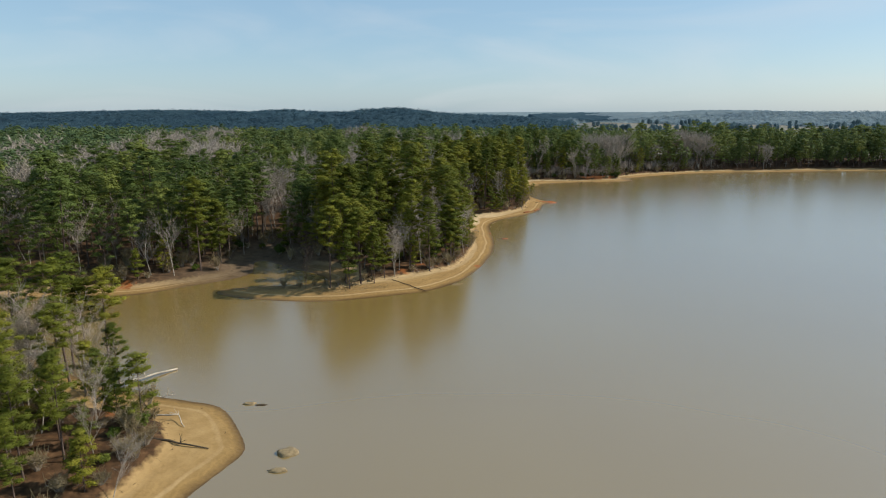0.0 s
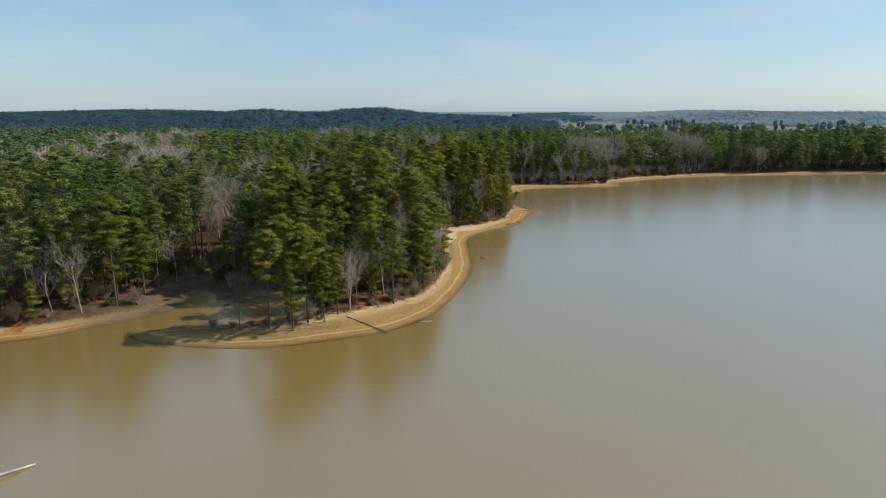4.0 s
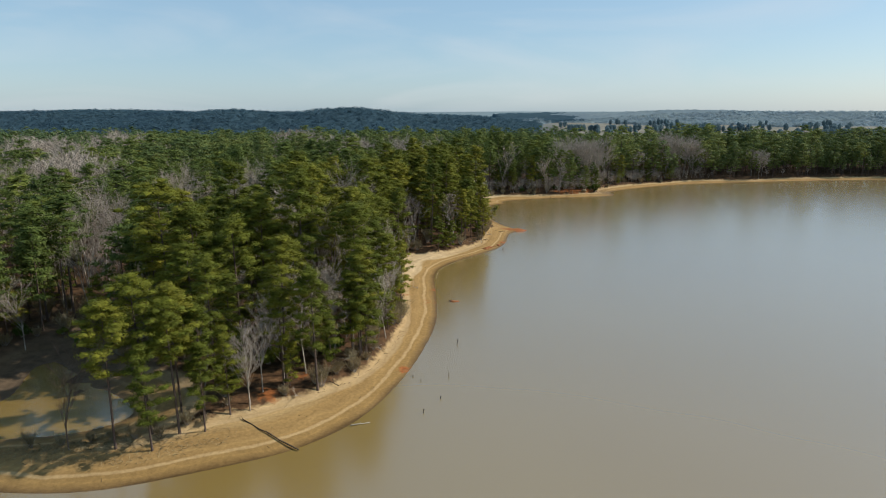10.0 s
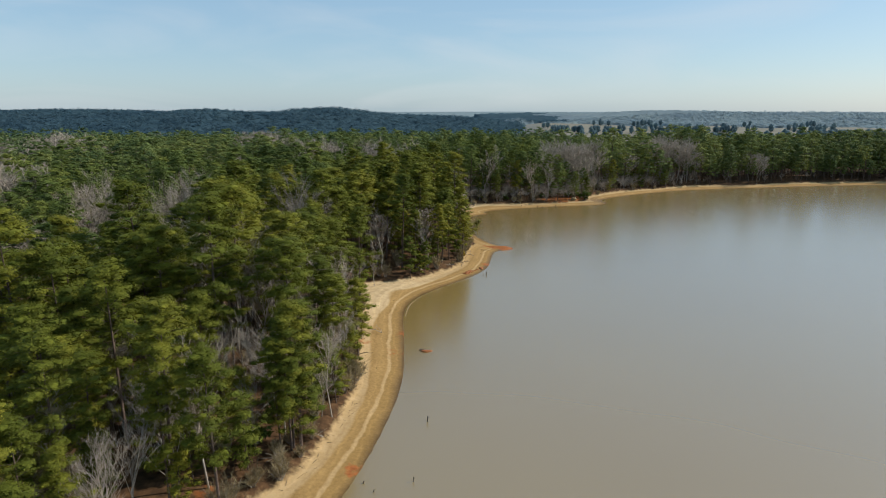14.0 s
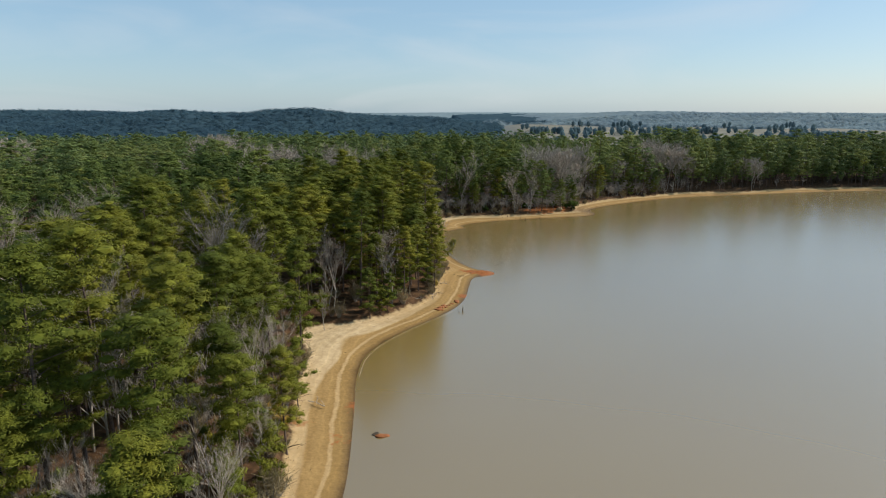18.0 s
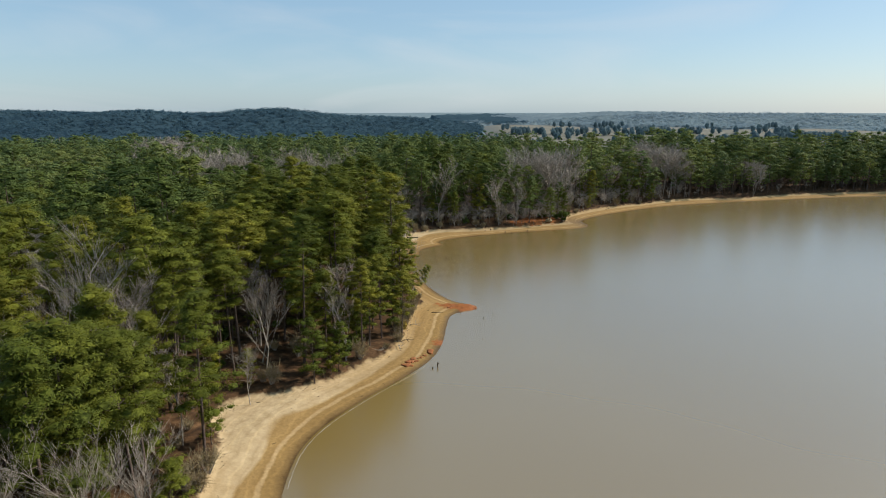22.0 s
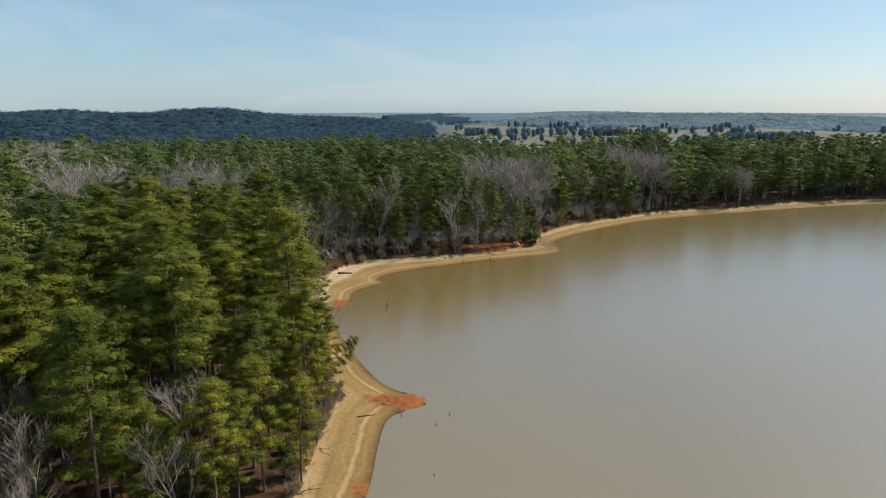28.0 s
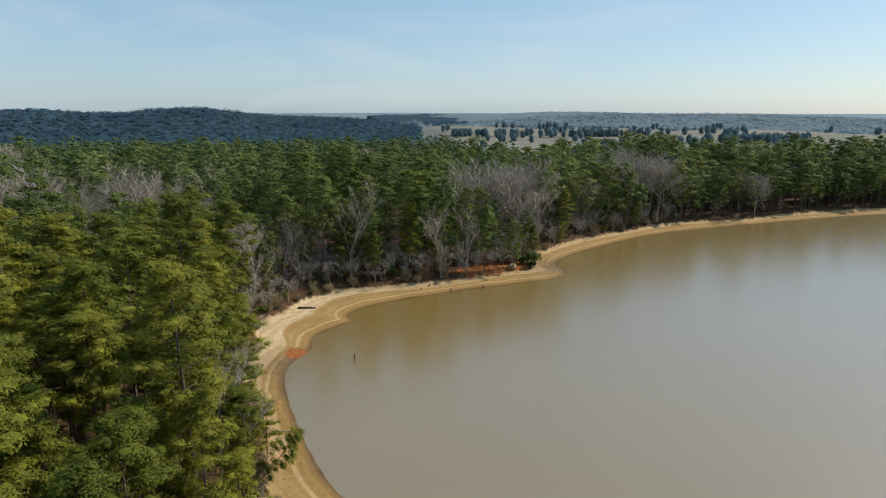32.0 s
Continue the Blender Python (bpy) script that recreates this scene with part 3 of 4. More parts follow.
def jitter_grid(x0, x1, y0, y1, step, seed):
    r = np.random.default_rng(seed)
    gx, gy = np.meshgrid(np.arange(x0, x1, step), np.arange(y0, y1, step))
    p = np.stack([gx.ravel(), gy.ravel()], 1)
    return p + r.uniform(-0.5, 0.5, p.shape) * step


# stretch of shore that the flight follows, to rank the trees by nearness
LINE = np.array([(-45, 55), (-40, 90), (-30, 128), (-8, 140), (2, 175), (5, 215), (28, 245), (30, 280)])


def line_distance(p):
    best = np.full(len(p), 1e9)
    for (ax, ay), (bx, by) in zip(LINE[:-1], LINE[1:]):
        dx, dy = bx - ax, by - ay
        t = np.clip(((p[:, 0] - ax) * dx + (p[:, 1] - ay) * dy) / (dx * dx + dy * dy), 0, 1)
        best = np.minimum(best, np.hypot(p[:, 0] - ax - t * dx, p[:, 1] - ay - t * dy))
    return best


def in_view(p, margin=0.0):
    """Land that the flight ever looks over: ahead of its start and between its outer lines of sight."""
    a = np.degrees(np.arctan2(p[:, 0] + 4, p[:, 1] - 5))
    b = np.degrees(np.arctan2(p[:, 0] - 31, p[:, 1] - 205))
    return ((a > -41 - margin) & (a < 40 + margin) & (p[:, 1] > 5)) | ((b > -25) & (b < 54 + margin) & (p[:, 1] > 205))


def part(name, mesh, parent, label=""):
    ob = new(name, mesh)
    ob.parent = parent
    if label:
        ob["label"] = label
    return ob


# ---- near trees, one object each ----
pine_models, bare_models = [], []


def make_pine_model(seed, height, radius, base, cone=0.6, limbs=30, puffs=3, per=98, puff=0.24):
    (tv, tt), (lv, lt) = pine_shape(seed, height, radius, base, limbs, puffs, per, 0.26, 0.19, puff, GEM, 0.6, cone)
    return tri_mesh("trunk", tv, tt, [mat_pine_bark], smooth=True), tri_mesh("crown", lv, lt, [mat_needles])


for s, (h, r, b, cone) in enumerate([(23, 3.9, 0.50, 0.55), (22, 4.2, 0.52, 0.5), (23, 3.7, 0.44, 0.7), (21, 4.1, 0.50, 0.5), (20, 4.0, 0.54, 0.5), (23, 4.3, 0.55, 0.55)]):
    pine_models.append(make_pine_model(100 + s, h, r, b, cone))
edge_models = [make_pine_model(130 + s, h, r, b, 0.75) for s, (h, r, b) in enumerate([(19, 3.8, 0.30), (17, 3.5, 0.24), (20, 3.6, 0.34)])]
young_models = [make_pine_model(140 + s, h, r, b, 0.9, 22, 2, 60, 0.30) for s, (h, r, b) in enumerate([(9, 2.2, 0.14), (7, 1.9, 0.10)])]


def make_bare_model(seed, height, spread):
    (v, t), (w, u) = bare_shape(seed, height, spread, 3, 6, 6, 0.014, True)
    return tri_mesh("trunk", v, t, [mat_grey_bark], smooth=True), tri_mesh("crown", w, u, [mat_grey_bark], smooth=True)


for s, (h, sp) in enumerate([(19, 0.48), (17, 0.58), (20, 0.44), (15, 0.66), (18, 0.54)]):
    bare_models.append(make_bare_model(200 + s, h, sp))


def plant(model, names, x, y, z, turn, scale, tags, lean=(0, 0)):
    root = new(names[0])
    root.empty_display_size = 0.5
    root.matrix_world = pose(x, y, z, lean[0], lean[1], math.degrees(turn)) @ Matrix.Diagonal((scale, scale, scale, 1))
    part(names[1], model[0], root)
    part(names[2], model[1], root)
    return tagged(root, *tags)


PINE = ("pine_tree", "trunk", "crown")
YOUNG = ("young_pine", "trunk", "crown")
BARE = ("bare_tree", "trunk", "crown")
T_PINE = ("tall loblolly pine with a bare bole and bushy green crown", "pine tree", "shoreline pines")
T_PINE_EDGE = ("tall green pine at the edge of the sandy bank", "pine tree", "shoreline pines")
T_BARE = ("leafless grey hardwood tree among the pines", "bare tree", "bare hardwoods")
T_YOUNG = ("young bushy pine with low green limbs", "pine sapling", "young pines")

# trees that stand out: kind, x, y, turn, scale, lean
SPIT = [(-28.3, 134.9, 0.3, 0.80), (-24.3, 134.6, 1.9, 0.72), (-22.5, 137.6, 2.7, 0.70), (-19.8, 138.0, 4.1, 0.58), (-25.5, 137.6, 5.0, 0.84), (-20.6, 140.5, 0.9, 0.70), (-23.0, 140.0, 3.3, 0.78), (-18.0, 141.5, 2.2, 0.66)]
for i, (x, y, turn, k) in enumerate(SPIT):
    z = float(ground_height(np.array([[x, y]]))[0])
    plant(edge_models[i % 3] if i in (1, 3, 5, 7) else pine_models[(i + 3) % 6], PINE, x, y, z, turn, k, ("yellow-green pine standing on the sandy spit", "pine tree", "spit pines"))
z = float(ground_height(np.array([[-33.3, 135.0]]))[0])
dark_bare = tuple(me.copy() for me in bare_models[2])
for me in dark_bare:
    me.materials[0] = mat_pine_bark
plant(dark_bare, BARE, -33.3, 135.0, z, 1.0, 0.55, ("thin dark leafless tree on the sandy spit", "bare tree", "bare hardwoods"))

cand = jitter_grid(-150, 330, 30, 480, 5.3, 21)
cand = cand[np.random.default_rng(22).uniform(0, 1, len(cand)) < 0.86 + 0.2 * wave(cand[:, 0], cand[:, 1], 0.25, 23)]
cand = np.vstack([cand, jitter_grid(-96, -42, 48, 112, 3.8, 24), jitter_grid(-70, 8, 128, 182, 7.0, 25), jitter_grid(-8, 32, 234, 292, 7.0, 26), jitter_grid(-26, 14, 150, 240, 8.5, 28), jitter_grid(150, 330, 384, 426, 5.0, 27)])
cand_d = shore_distance(cand)
cand_w = bank_width(cand[:, 0], cand[:, 1])
ok = (cand_d > cand_w + 0.2) & in_view(cand, 4)
channel = np.exp(-((cand[:, 0] + 47 + (cand[:, 1] - 160) * 0.25) ** 2) / 45.0) * np.exp(-((cand[:, 1] - 164) / 13.0) ** 2)
ok &= channel < 0.5
ok &= ~((cand[:, 0] > 27.5) & (cand[:, 1] > 246) & (cand[:, 1] < 274))
ok &= np.hypot(cand[:, 0] + 45, cand[:, 1] - 93.5) > 7.5
ok &= ~((cand[:, 0] > -51) & (cand[:, 1] > 56) & (cand[:, 1] < 100))
ok &= ~((np.abs(cand[:, 0] + 30) < 13) & (cand[:, 1] > 126) & (cand[:, 1] < 143))
cand, cand_d, cand_w = cand[ok], cand_d[ok], cand_w[ok]
rnd = np.random.default_rng(33)
px, py = cand[:, 0], cand[:, 1]
edge = cand_d - cand_w
bare_p = 0.05 + 0.95 * grey_share(px, py) + 0.2 * np.clip((30 - edge) / 15, 0, 1) * (py < 240)
bare_p += 0.2 * np.exp(-(edge / 20.0) ** 2) * np.clip((py - 300) / 15, 0, 1) * np.clip((185 - px) / 60, 0.12, 1)
bare_p += 0.12 * np.exp(-((px + 14) ** 2 + (py - 152) ** 2) / 150.0) + 0.15 * np.exp(-((px + 8) ** 2 + (py - 165) ** 2) / 110.0)
bare_p += 0.5 * np.exp(-((px + 54) ** 2 + (py - 86) ** 2) / 200.0) + 0.1 * np.exp(-((edge - 6) / 7.0) ** 2) * ((py > 135) & (py < 200) & (px > -20))
is_bare = rnd.uniform(0, 1, len(cand)) < bare_p
near_rank = line_distance(cand)
gz = ground_height(cand)
turns = rnd.uniform(0, 6.283, len(cand))
scales = rnd.normal(0.90, 0.15, len(cand)).clip(0.5, 1.2)
scales *= 1 - 0.17 * np.clip((edge - 12) / 50, 0, 1)
scales *= np.where(edge < 4, 0.86, 1.0)
scales *= 1 + 0.16 * wave(px, py, 0.06, 17)
scales *= np.where((py < 112) & (px < -30), np.where(edge < 7, 0.68, 0.88), 1.0)
scales = np.where(is_bare, np.maximum(scales, 0.8) * (0.76 + 0.5 * np.clip(grey_share(px, py) * 1.5, 0, 1) + 0.14 * np.clip((py - 300) / 20, 0, 1)), scales)
scales = scales.clip(0.5, 1.13)
scales = np.where(~is_bare & (py > 300) & (edge < 25), scales * rnd.uniform(0.72, 1.08, len(cand)), scales)

order = np.argsort(near_rank)
pines = [i for i in order if not is_bare[i]]
bares = [i for i in order if is_bare[i]]
N_PINE, N_BARE = 270, 200
for i in pines[:N_PINE]:
    lean = (rnd.normal(0, 1.2), rnd.normal(0, 1.2))
    low = rnd.uniform() < (0.7 if edge[i] < 6 else 0.3)
    plant(edge_models[rnd.integers(3)] if low else pine_models[rnd.integers(6)], PINE, cand[i, 0], cand[i, 1], gz[i], turns[i], scales[i], T_PINE_EDGE if edge[i] < 5 else T_PINE, lean)
for i in bares[:N_BARE]:
    lean = (rnd.normal(0, 3), rnd.normal(0, 3))
    plant(bare_models[rnd.integers(5)], BARE, cand[i, 0], cand[i, 1], gz[i], turns[i], scales[i], T_BARE, lean)

# ---- woods farther off, joined ----
N_FINE = 520
fine_p = np.array(pines[N_PINE:N_PINE + N_FINE])
rest_p = np.array(pines[N_PINE + N_FINE:])
rest_b = np.array(bares[N_BARE:])


def rows(idx, kinds, seed):
    r = np.random.default_rng(seed)
    k = r.integers(0, kinds, len(idx))
    if kinds == 4:
        k = np.where((edge[idx] < np.where(py[idx] > 300, 26, 14)) & (r.uniform(0, 1, len(idx)) < np.where(py[idx] > 300, 0.7, 0.5)), 3, k)
    return np.column_stack([cand[idx], gz[idx], turns[idx], scales[idx], k])


mid_pines = [pine_shape(300 + s, h, r, b, 17, 2, 15, 0.66, 0.36, 0.30, OCTA, 0.8, cone, 4, False) for s, (h, r, b, cone) in enumerate([(23, 3.9, 0.58, 0.45), (22, 4.3, 0.58, 0.42), (22, 4.0, 0.54, 0.5), (18, 3.7, 0.32, 0.65)])]
mid_bare = [(bare_shape(320 + s, h, sp, 3, 7, 3, 0.062, False, True), None) for s, (h, sp) in enumerate([(20, 0.6), (19, 0.72), (20, 0.65)])]
fine_pines = [pine_shape(280 + s, h, r, b, 26, 2, 32, 0.46, 0.28, 0.28, OCTA, 0.75, cone, 4, False) for s, (h, r, b, cone) in enumerate([(23, 3.8, 0.54, 0.5), (22, 4.2, 0.53, 0.5), (22, 4.0, 0.48, 0.6), (18, 3.7, 0.26, 0.75)])]
scatter(fine_pines, rows(fine_p, 4, 3), "pine_stand", [mat_pine_bark, mat_needles_stuff], "close stand of green pines behind the shoreline trees", "woods")
scatter(mid_pines, rows(rest_p[py[rest_p] < 300], 4, 1), "pine_woods", [mat_pine_bark, mat_needles_stuff], "dense green pine woods behind the shore", "woods")
scatter(mid_pines, rows(rest_p[py[rest_p] >= 300], 4, 4), "bay_pine_woods", [mat_pine_bark, mat_hazed_bay_needles], "mixed pine woods round the far bay", "woods")
scatter(mid_bare, rows(rest_b, 3, 2), "bare_woods", [mat_twigs_stuff], "grey leafless hardwoods among the pines", "woods")

# low leafless thicket under the trees of the far bay
thicket = jitter_grid(0, 250, 300, 420, 2.6, 35)
thicket_e = shore_distance(thicket) - bank_width(thicket[:, 0], thicket[:, 1])
thick_r = np.random.default_rng(36)
thicket = thicket[(thicket_e > 0.2) & (thicket_e < 26) & (thick_r.uniform(0, 1, len(thicket)) < 0.75 * np.clip((175 - thicket[:, 0]) / 60, 0.1, 1))]
low_bare = [(bare_shape(330 + s, 8, 0.9, 2, 9, 3, 0.045, False, True), None) for s in range(3)]
scatter(low_bare, np.column_stack([thicket, ground_height(thicket), thick_r.uniform(0, 6.283, len(thicket)), thick_r.uniform(0.35, 0.95, len(thicket)), thick_r.integers(0, 3, len(thicket))]),
        "bare_thicket", [mat_twigs_stuff], "low grey leafless thicket under the bay trees", "brush")

# the far woods and the wooded hills
far_pines = [pine_shape(340 + s, h, r, b, 9, 1, 5, 1.25, 0.42, 0.42, OCTA, 0.85, 0.5, 3, False) for s, (h, r, b) in enumerate([(22, 4.1, 0.56), (21, 4.4, 0.56), (22, 4.0, 0.56)])]
far_bare = [(bare_shape(360 + s, 22, 0.75, 2, 8, 3, 0.16, False, True), None) for s in range(2)]


def far_rows(p, kinds, seed, scale=0.95):
    r = np.random.default_rng(seed)
    return np.column_stack([p, ground_height(p), r.uniform(0, 6.283, len(p)), r.normal(scale, 0.1, len(p)).clip(0.6, 1.25), r.integers(0, kinds, len(p))])


fp = jitter_grid(-620, 620, 30, 760, 5.6, 41)
inner = (fp[:, 0] > -150) & (fp[:, 0] < 330) & (fp[:, 1] < 480) & (fp[:, 1] > 30)
fd = shore_distance(fp)
keep = ~inner & in_view(fp, 1) & (fd > 5) & (field_mask(fp[:, 0], fp[:, 1]) < 0.4)
fp = fp[keep]
fr = np.random.default_rng(43)
fb = fr.uniform(0, 1, len(fp)) < 0.02 + 0.62 * grey_share(fp[:, 0], fp[:, 1])
scatter(far_pines, far_rows(fp[~fb], 3, 44, 0.76), "far_pine_woods", [mat_pine_bark, mat_hazed_far_needles], "continuous canopy of distant green pine woods", "woods")
if fb.any():
    scatter(far_bare, far_rows(fp[fb], 2, 45, 0.82), "far_bare_woods", [mat_twigs_stuff], "pale grey patches of distant leafless trees", "woods")

def hazier_hills(p):
    """Where the hills take the paler, hazier base colour: right of a wavering line."""
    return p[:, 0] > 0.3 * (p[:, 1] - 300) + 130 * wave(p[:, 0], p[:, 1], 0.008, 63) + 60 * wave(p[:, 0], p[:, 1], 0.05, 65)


def build_hill_canopy():
    """The closed canopy of the distant hills, crown by crown uneven, cut away over the pale fields."""
    r = np.random.default_rng(53)
    xs, ys = np.arange(-1300, 1700, 6.5), np.arange(640, 1650, 8.0)
    gx, gy = np.meshgrid(xs, ys)
    p = np.stack([gx.ravel(), gy.ravel()], 1) + r.uniform(-2.5, 2.5, (gx.size, 2))
    wooded = (shore_distance(p) > 8) & (field_mask(p[:, 0], p[:, 1]) < 0.4) & ((p[:, 1] < 1320) | (p[:, 0] > 200))
    tops = 10.0 + 1.6 * wave(p[:, 0], p[:, 1], 0.02, 58) + 0.8 * wave(p[:, 0], p[:, 1], 0.25, 59) + r.normal(0, 0.9, len(p))
    z = ground_height(p) + np.where(wooded, tops - 1.6, -1.0)
    i = np.arange(gx.size).reshape(gx.shape)
    quads = np.stack([i[:-1, :-1], i[:-1, 1:], i[1:, 1:], i[1:, :-1]], -1).reshape(-1, 4)
    quads = quads[wooded[quads].any(1) & in_view(p, 2)[quads].any(1)]
    me = tri_mesh("hill_woods", np.column_stack([p, z]), quads, [mat_hazed_hill_pines, mat_hazy_hill], hazier_hills(p[quads[:, 0]]), smooth=True, attrs={"tint": r.uniform(0, 1, len(p))})
    tagged(new("hill_woods", me), "woods on the low distant hills, coloured blue-green and grey-blue for haze", "woods", kind="stuff")


build_hill_canopy()
hill_r = np.random.default_rng(54)
hill_p = jitter_grid(-1000, 1100, 700, 1340, 6.6, 55)
hill_p = hill_p[in_view(hill_p, 1) & (shore_distance(hill_p) > 8)]
hill_p = hill_p[field_mask(hill_p[:, 0], hill_p[:, 1]) < 0.4]
hill_k = hill_r.normal(1.0, 0.16, len(hill_p)).clip(0.6, 1.4)
hill_z = ground_height(hill_p) + 3.2 + 1.6 * wave(hill_p[:, 0], hill_p[:, 1], 0.02, 58)
hill_crowns = []
for i in range(6):
    q = hill_r.normal(0, 1, (17, 3))
    q[:, 2] = np.abs(q[:, 2]) * 1.1 - 0.3
    q /= np.linalg.norm(q, axis=1)[:, None]
    hill_crowns.append((None, tufts(q * np.array([2.7, 2.7, 3.6]) * (1 - 0.25 * q[:, 2:]) + (0, 0, 5.0), q * 0.45 + (0, 0, 0.8), 2.2, hill_r, 1, 0.15, 0.5)))
hill_rows = np.column_stack([hill_p, hill_z, hill_r.uniform(0, 6.283, len(hill_p)), hill_k, hill_r.integers(0, 6, len(hill_p))])
hill_hazier = hazier_hills(hill_p)
scatter(hill_crowns, hill_rows[~hill_hazier], "hill_trees", [mat_pine_bark, mat_hazed_hill_pines], "crowns of the pine woods on the distant hills", "woods")
scatter(hill_crowns, hill_rows[hill_hazier], "hill_trees", [mat_pine_bark, mat_hazy_hill], "distant hill woods with pale grey-blue haze in their colour", "woods")
field_crowns = []
for i in range(4):
    q = hill_r.normal(0, 1, (34, 3))
    q /= np.linalg.norm(q, axis=1)[:, None]
    shape = np.array([3.4, 3.4, 5.2]) * (1 - 0.25 * q[:, 2:])
    core = (GEM[0] * np.array([2.9, 2.9, 4.6]) * hill_r.uniform(0.8, 1.15, (len(GEM[0]), 1)) + (0, 0, 4.4), GEM[1])
    field_crowns.append((tube((0, 0, -0.5), (0, 0, 6), 0.3, 0.2, 4), join([core, tufts(q * shape + (0, 0, 4.4), q, 1.7, hill_r, 1, 0.3, 0.45)])))
lone = jitter_grid(0, 900, 480, 1100, 9.0, 61)
clump = wave(lone[:, 0], lone[:, 1], 0.03, 57)
lone_r = np.random.default_rng(62)
lone = lone[(field_mask(lone[:, 0], lone[:, 1]) > 0.5) & (lone_r.uniform(0, 1, len(lone)) < 0.006 + 0.3 * ((clump > 0.28) & (clump < 0.42))) & in_view(lone, 1) & (shore_distance(lone) > 8)]
# groves that stand dark against the fields: x, y, trees, reach across and along
for gx, gy, n, rx, ry in [(215, 582, 16, 9, 6), (290, 585, 6, 5, 4), (322, 580, 8, 6, 5), (362, 560, 60, 30, 9), (146, 592, 4, 4, 3), (430, 600, 40, 30, 10), (250, 640, 10, 12, 5), (330, 700, 24, 50, 8), (470, 720, 50, 60, 10), (380, 860, 60, 90, 8), (250, 900, 40, 60, 6)]:
    lone = np.vstack([lone, np.column_stack([gx + rx * lone_r.normal(0, 0.6, n), gy + ry * lone_r.normal(0, 0.6, n)])])
lone = lone[shore_distance(lone) > 4]
scatter(field_crowns, far_rows(lone, 4, 64, 1.0), "field_trees", [mat_pine_bark, mat_hazed_grove], "scattered dark trees and groves along the pale distant fields", "trees")


# ---- bank: shrubs, young pines, driftwood ----
def shrub_model(seed, radius, height, tuft, mat, n=260):
    r = np.random.default_rng(seed)
    stems = []
    cs, outs = [], []
    for i in range(9):
        a = r.uniform(0, 6.28)
        rad = radius * r.uniform(0.2, 0.75)
        tip = np.array([math.cos(a) * rad, math.sin(a) * rad, height * r.uniform(0.55, 0.9)])
        stems.append(tube((tip[0] * 0.12, tip[1] * 0.12, -0.2), tip, 0.035, 0.012, 3))
        q = r.normal(0, 1, (n // 9, 3))
        q /= np.linalg.norm(q, axis=1)[:, None]
        cs.append(tip * (1, 1, 0.8) + q * np.array([radius * 0.42, radius * 0.42, height * 0.3]) * r.uniform(0.4, 1, (len(q), 1)))
        outs.append(q + (0, 0, 0.4))
    v, t = tufts(np.vstack(cs), np.vstack(outs), tuft, r, 3, 0.5, 0.3)
    v[:, 2] = np.maximum(v[:, 2], 0.03)
    return tri_mesh("stem", *bridged(stems), [mat_grey_bark]), tri_mesh("foliage", v, t, [mat])


def brush_model(seed, radius, height):
    """A leafless bush: a fan of thin pale twigs."""
    r = np.random.default_rng(seed)
    stems, twigs = [], []
    for i in range(16):
        a, rad = r.uniform(0, 6.28), radius * r.uniform(0.15, 1)
        tip = np.array([math.cos(a) * rad, math.sin(a) * rad, height * r.uniform(0.6, 1)])
        stems.append(tube((tip[0] * 0.1, tip[1] * 0.1, -0.2), tip, 0.03, 0.008, 3))
        for k in range(15):
            o = tip * r.uniform(0.3, 0.98)
            e = o + r.normal(0, 0.3, 3) * radius + (0, 0, height * 0.14)
            twigs.append(tube(o, e, 0.022, 0.006, 3))
    return tri_mesh("stem", *bridged(stems), [mat_grey_bark]), tri_mesh("foliage", *bridged(twigs), [mat_brush])


shrubs = [shrub_model(500 + i, rr, hh, 0.34, mat_shrub) for i, (rr, hh) in enumerate([(1.3, 1.8), (1.0, 1.3), (1.6, 2.4)])]
yellow_shrubs = [shrub_model(510 + i, rr, hh, 0.34, mat_yellow_shrub) for i, (rr, hh) in enumerate([(1.0, 1.7), (0.8, 1.3)])]
brushes = [brush_model(520 + i, rr, hh) for i, (rr, hh) in enumerate([(1.5, 2.2), (1.9, 3.0), (1.2, 1.6)])]
SHRUB = ("shrub", "stem", "foliage")
T_SHRUB = ("low evergreen shrub on the bank edge", "shrub", "bank shrubs")
T_BRUSH = ("leafless tan brush on the sandy bank edge", "bush", "bank brush")
bank = jitter_grid(-80, 140, 50, 385, 3.1, 71)
bank_d = shore_distance(bank)
bank_e = bank_d - bank_width(bank[:, 0], bank[:, 1])
br = np.random.default_rng(73)
good = (bank_e > 0.1) & (bank_e < 24) & (br.uniform(0, 1, len(bank)) < np.where(bank_e < 3.2, 0.82, np.where(bank_e < 13, 0.52, 0.42 * (bank[:, 1] < 250)))) & in_view(bank, 2)
good &= np.hypot(bank[:, 0] + 45, bank[:, 1] - 93.5) > 6
good &= ~((bank[:, 0] > 63) & (bank[:, 0] < 83) & (bank[:, 1] < 342) & (bank[:, 1] > 330))
good &= ~((np.abs(bank[:, 0] + 30) < 13) & (bank[:, 1] > 126) & (bank[:, 1] < 143))
bank, bank_e = bank[good], bank_e[good]
bz = ground_height(bank)
for (x, y), z, e in zip(bank, bz, bank_e):
    u, turn, k = br.uniform(), br.uniform(0, 6.28), br.uniform(0.7, 1.25)
    if u < 0.30:
        plant(young_models[br.integers(2)], YOUNG, x, y, z, turn, k * 0.9, T_YOUNG, (br.normal(0, 2), br.normal(0, 2)))
    elif u < 0.46:
        plant(shrubs[br.integers(3)], SHRUB, x, y, z, turn, k, T_SHRUB)
    else:
        plant(brushes[br.integers(3)], ("bush", "stem", "foliage"), x, y, z, turn, k, T_BRUSH)


# ---- loose things on the shore and in the water ----
def gz_at(x, y):
    return float(ground_height(np.array([[x, y]], float))[0])


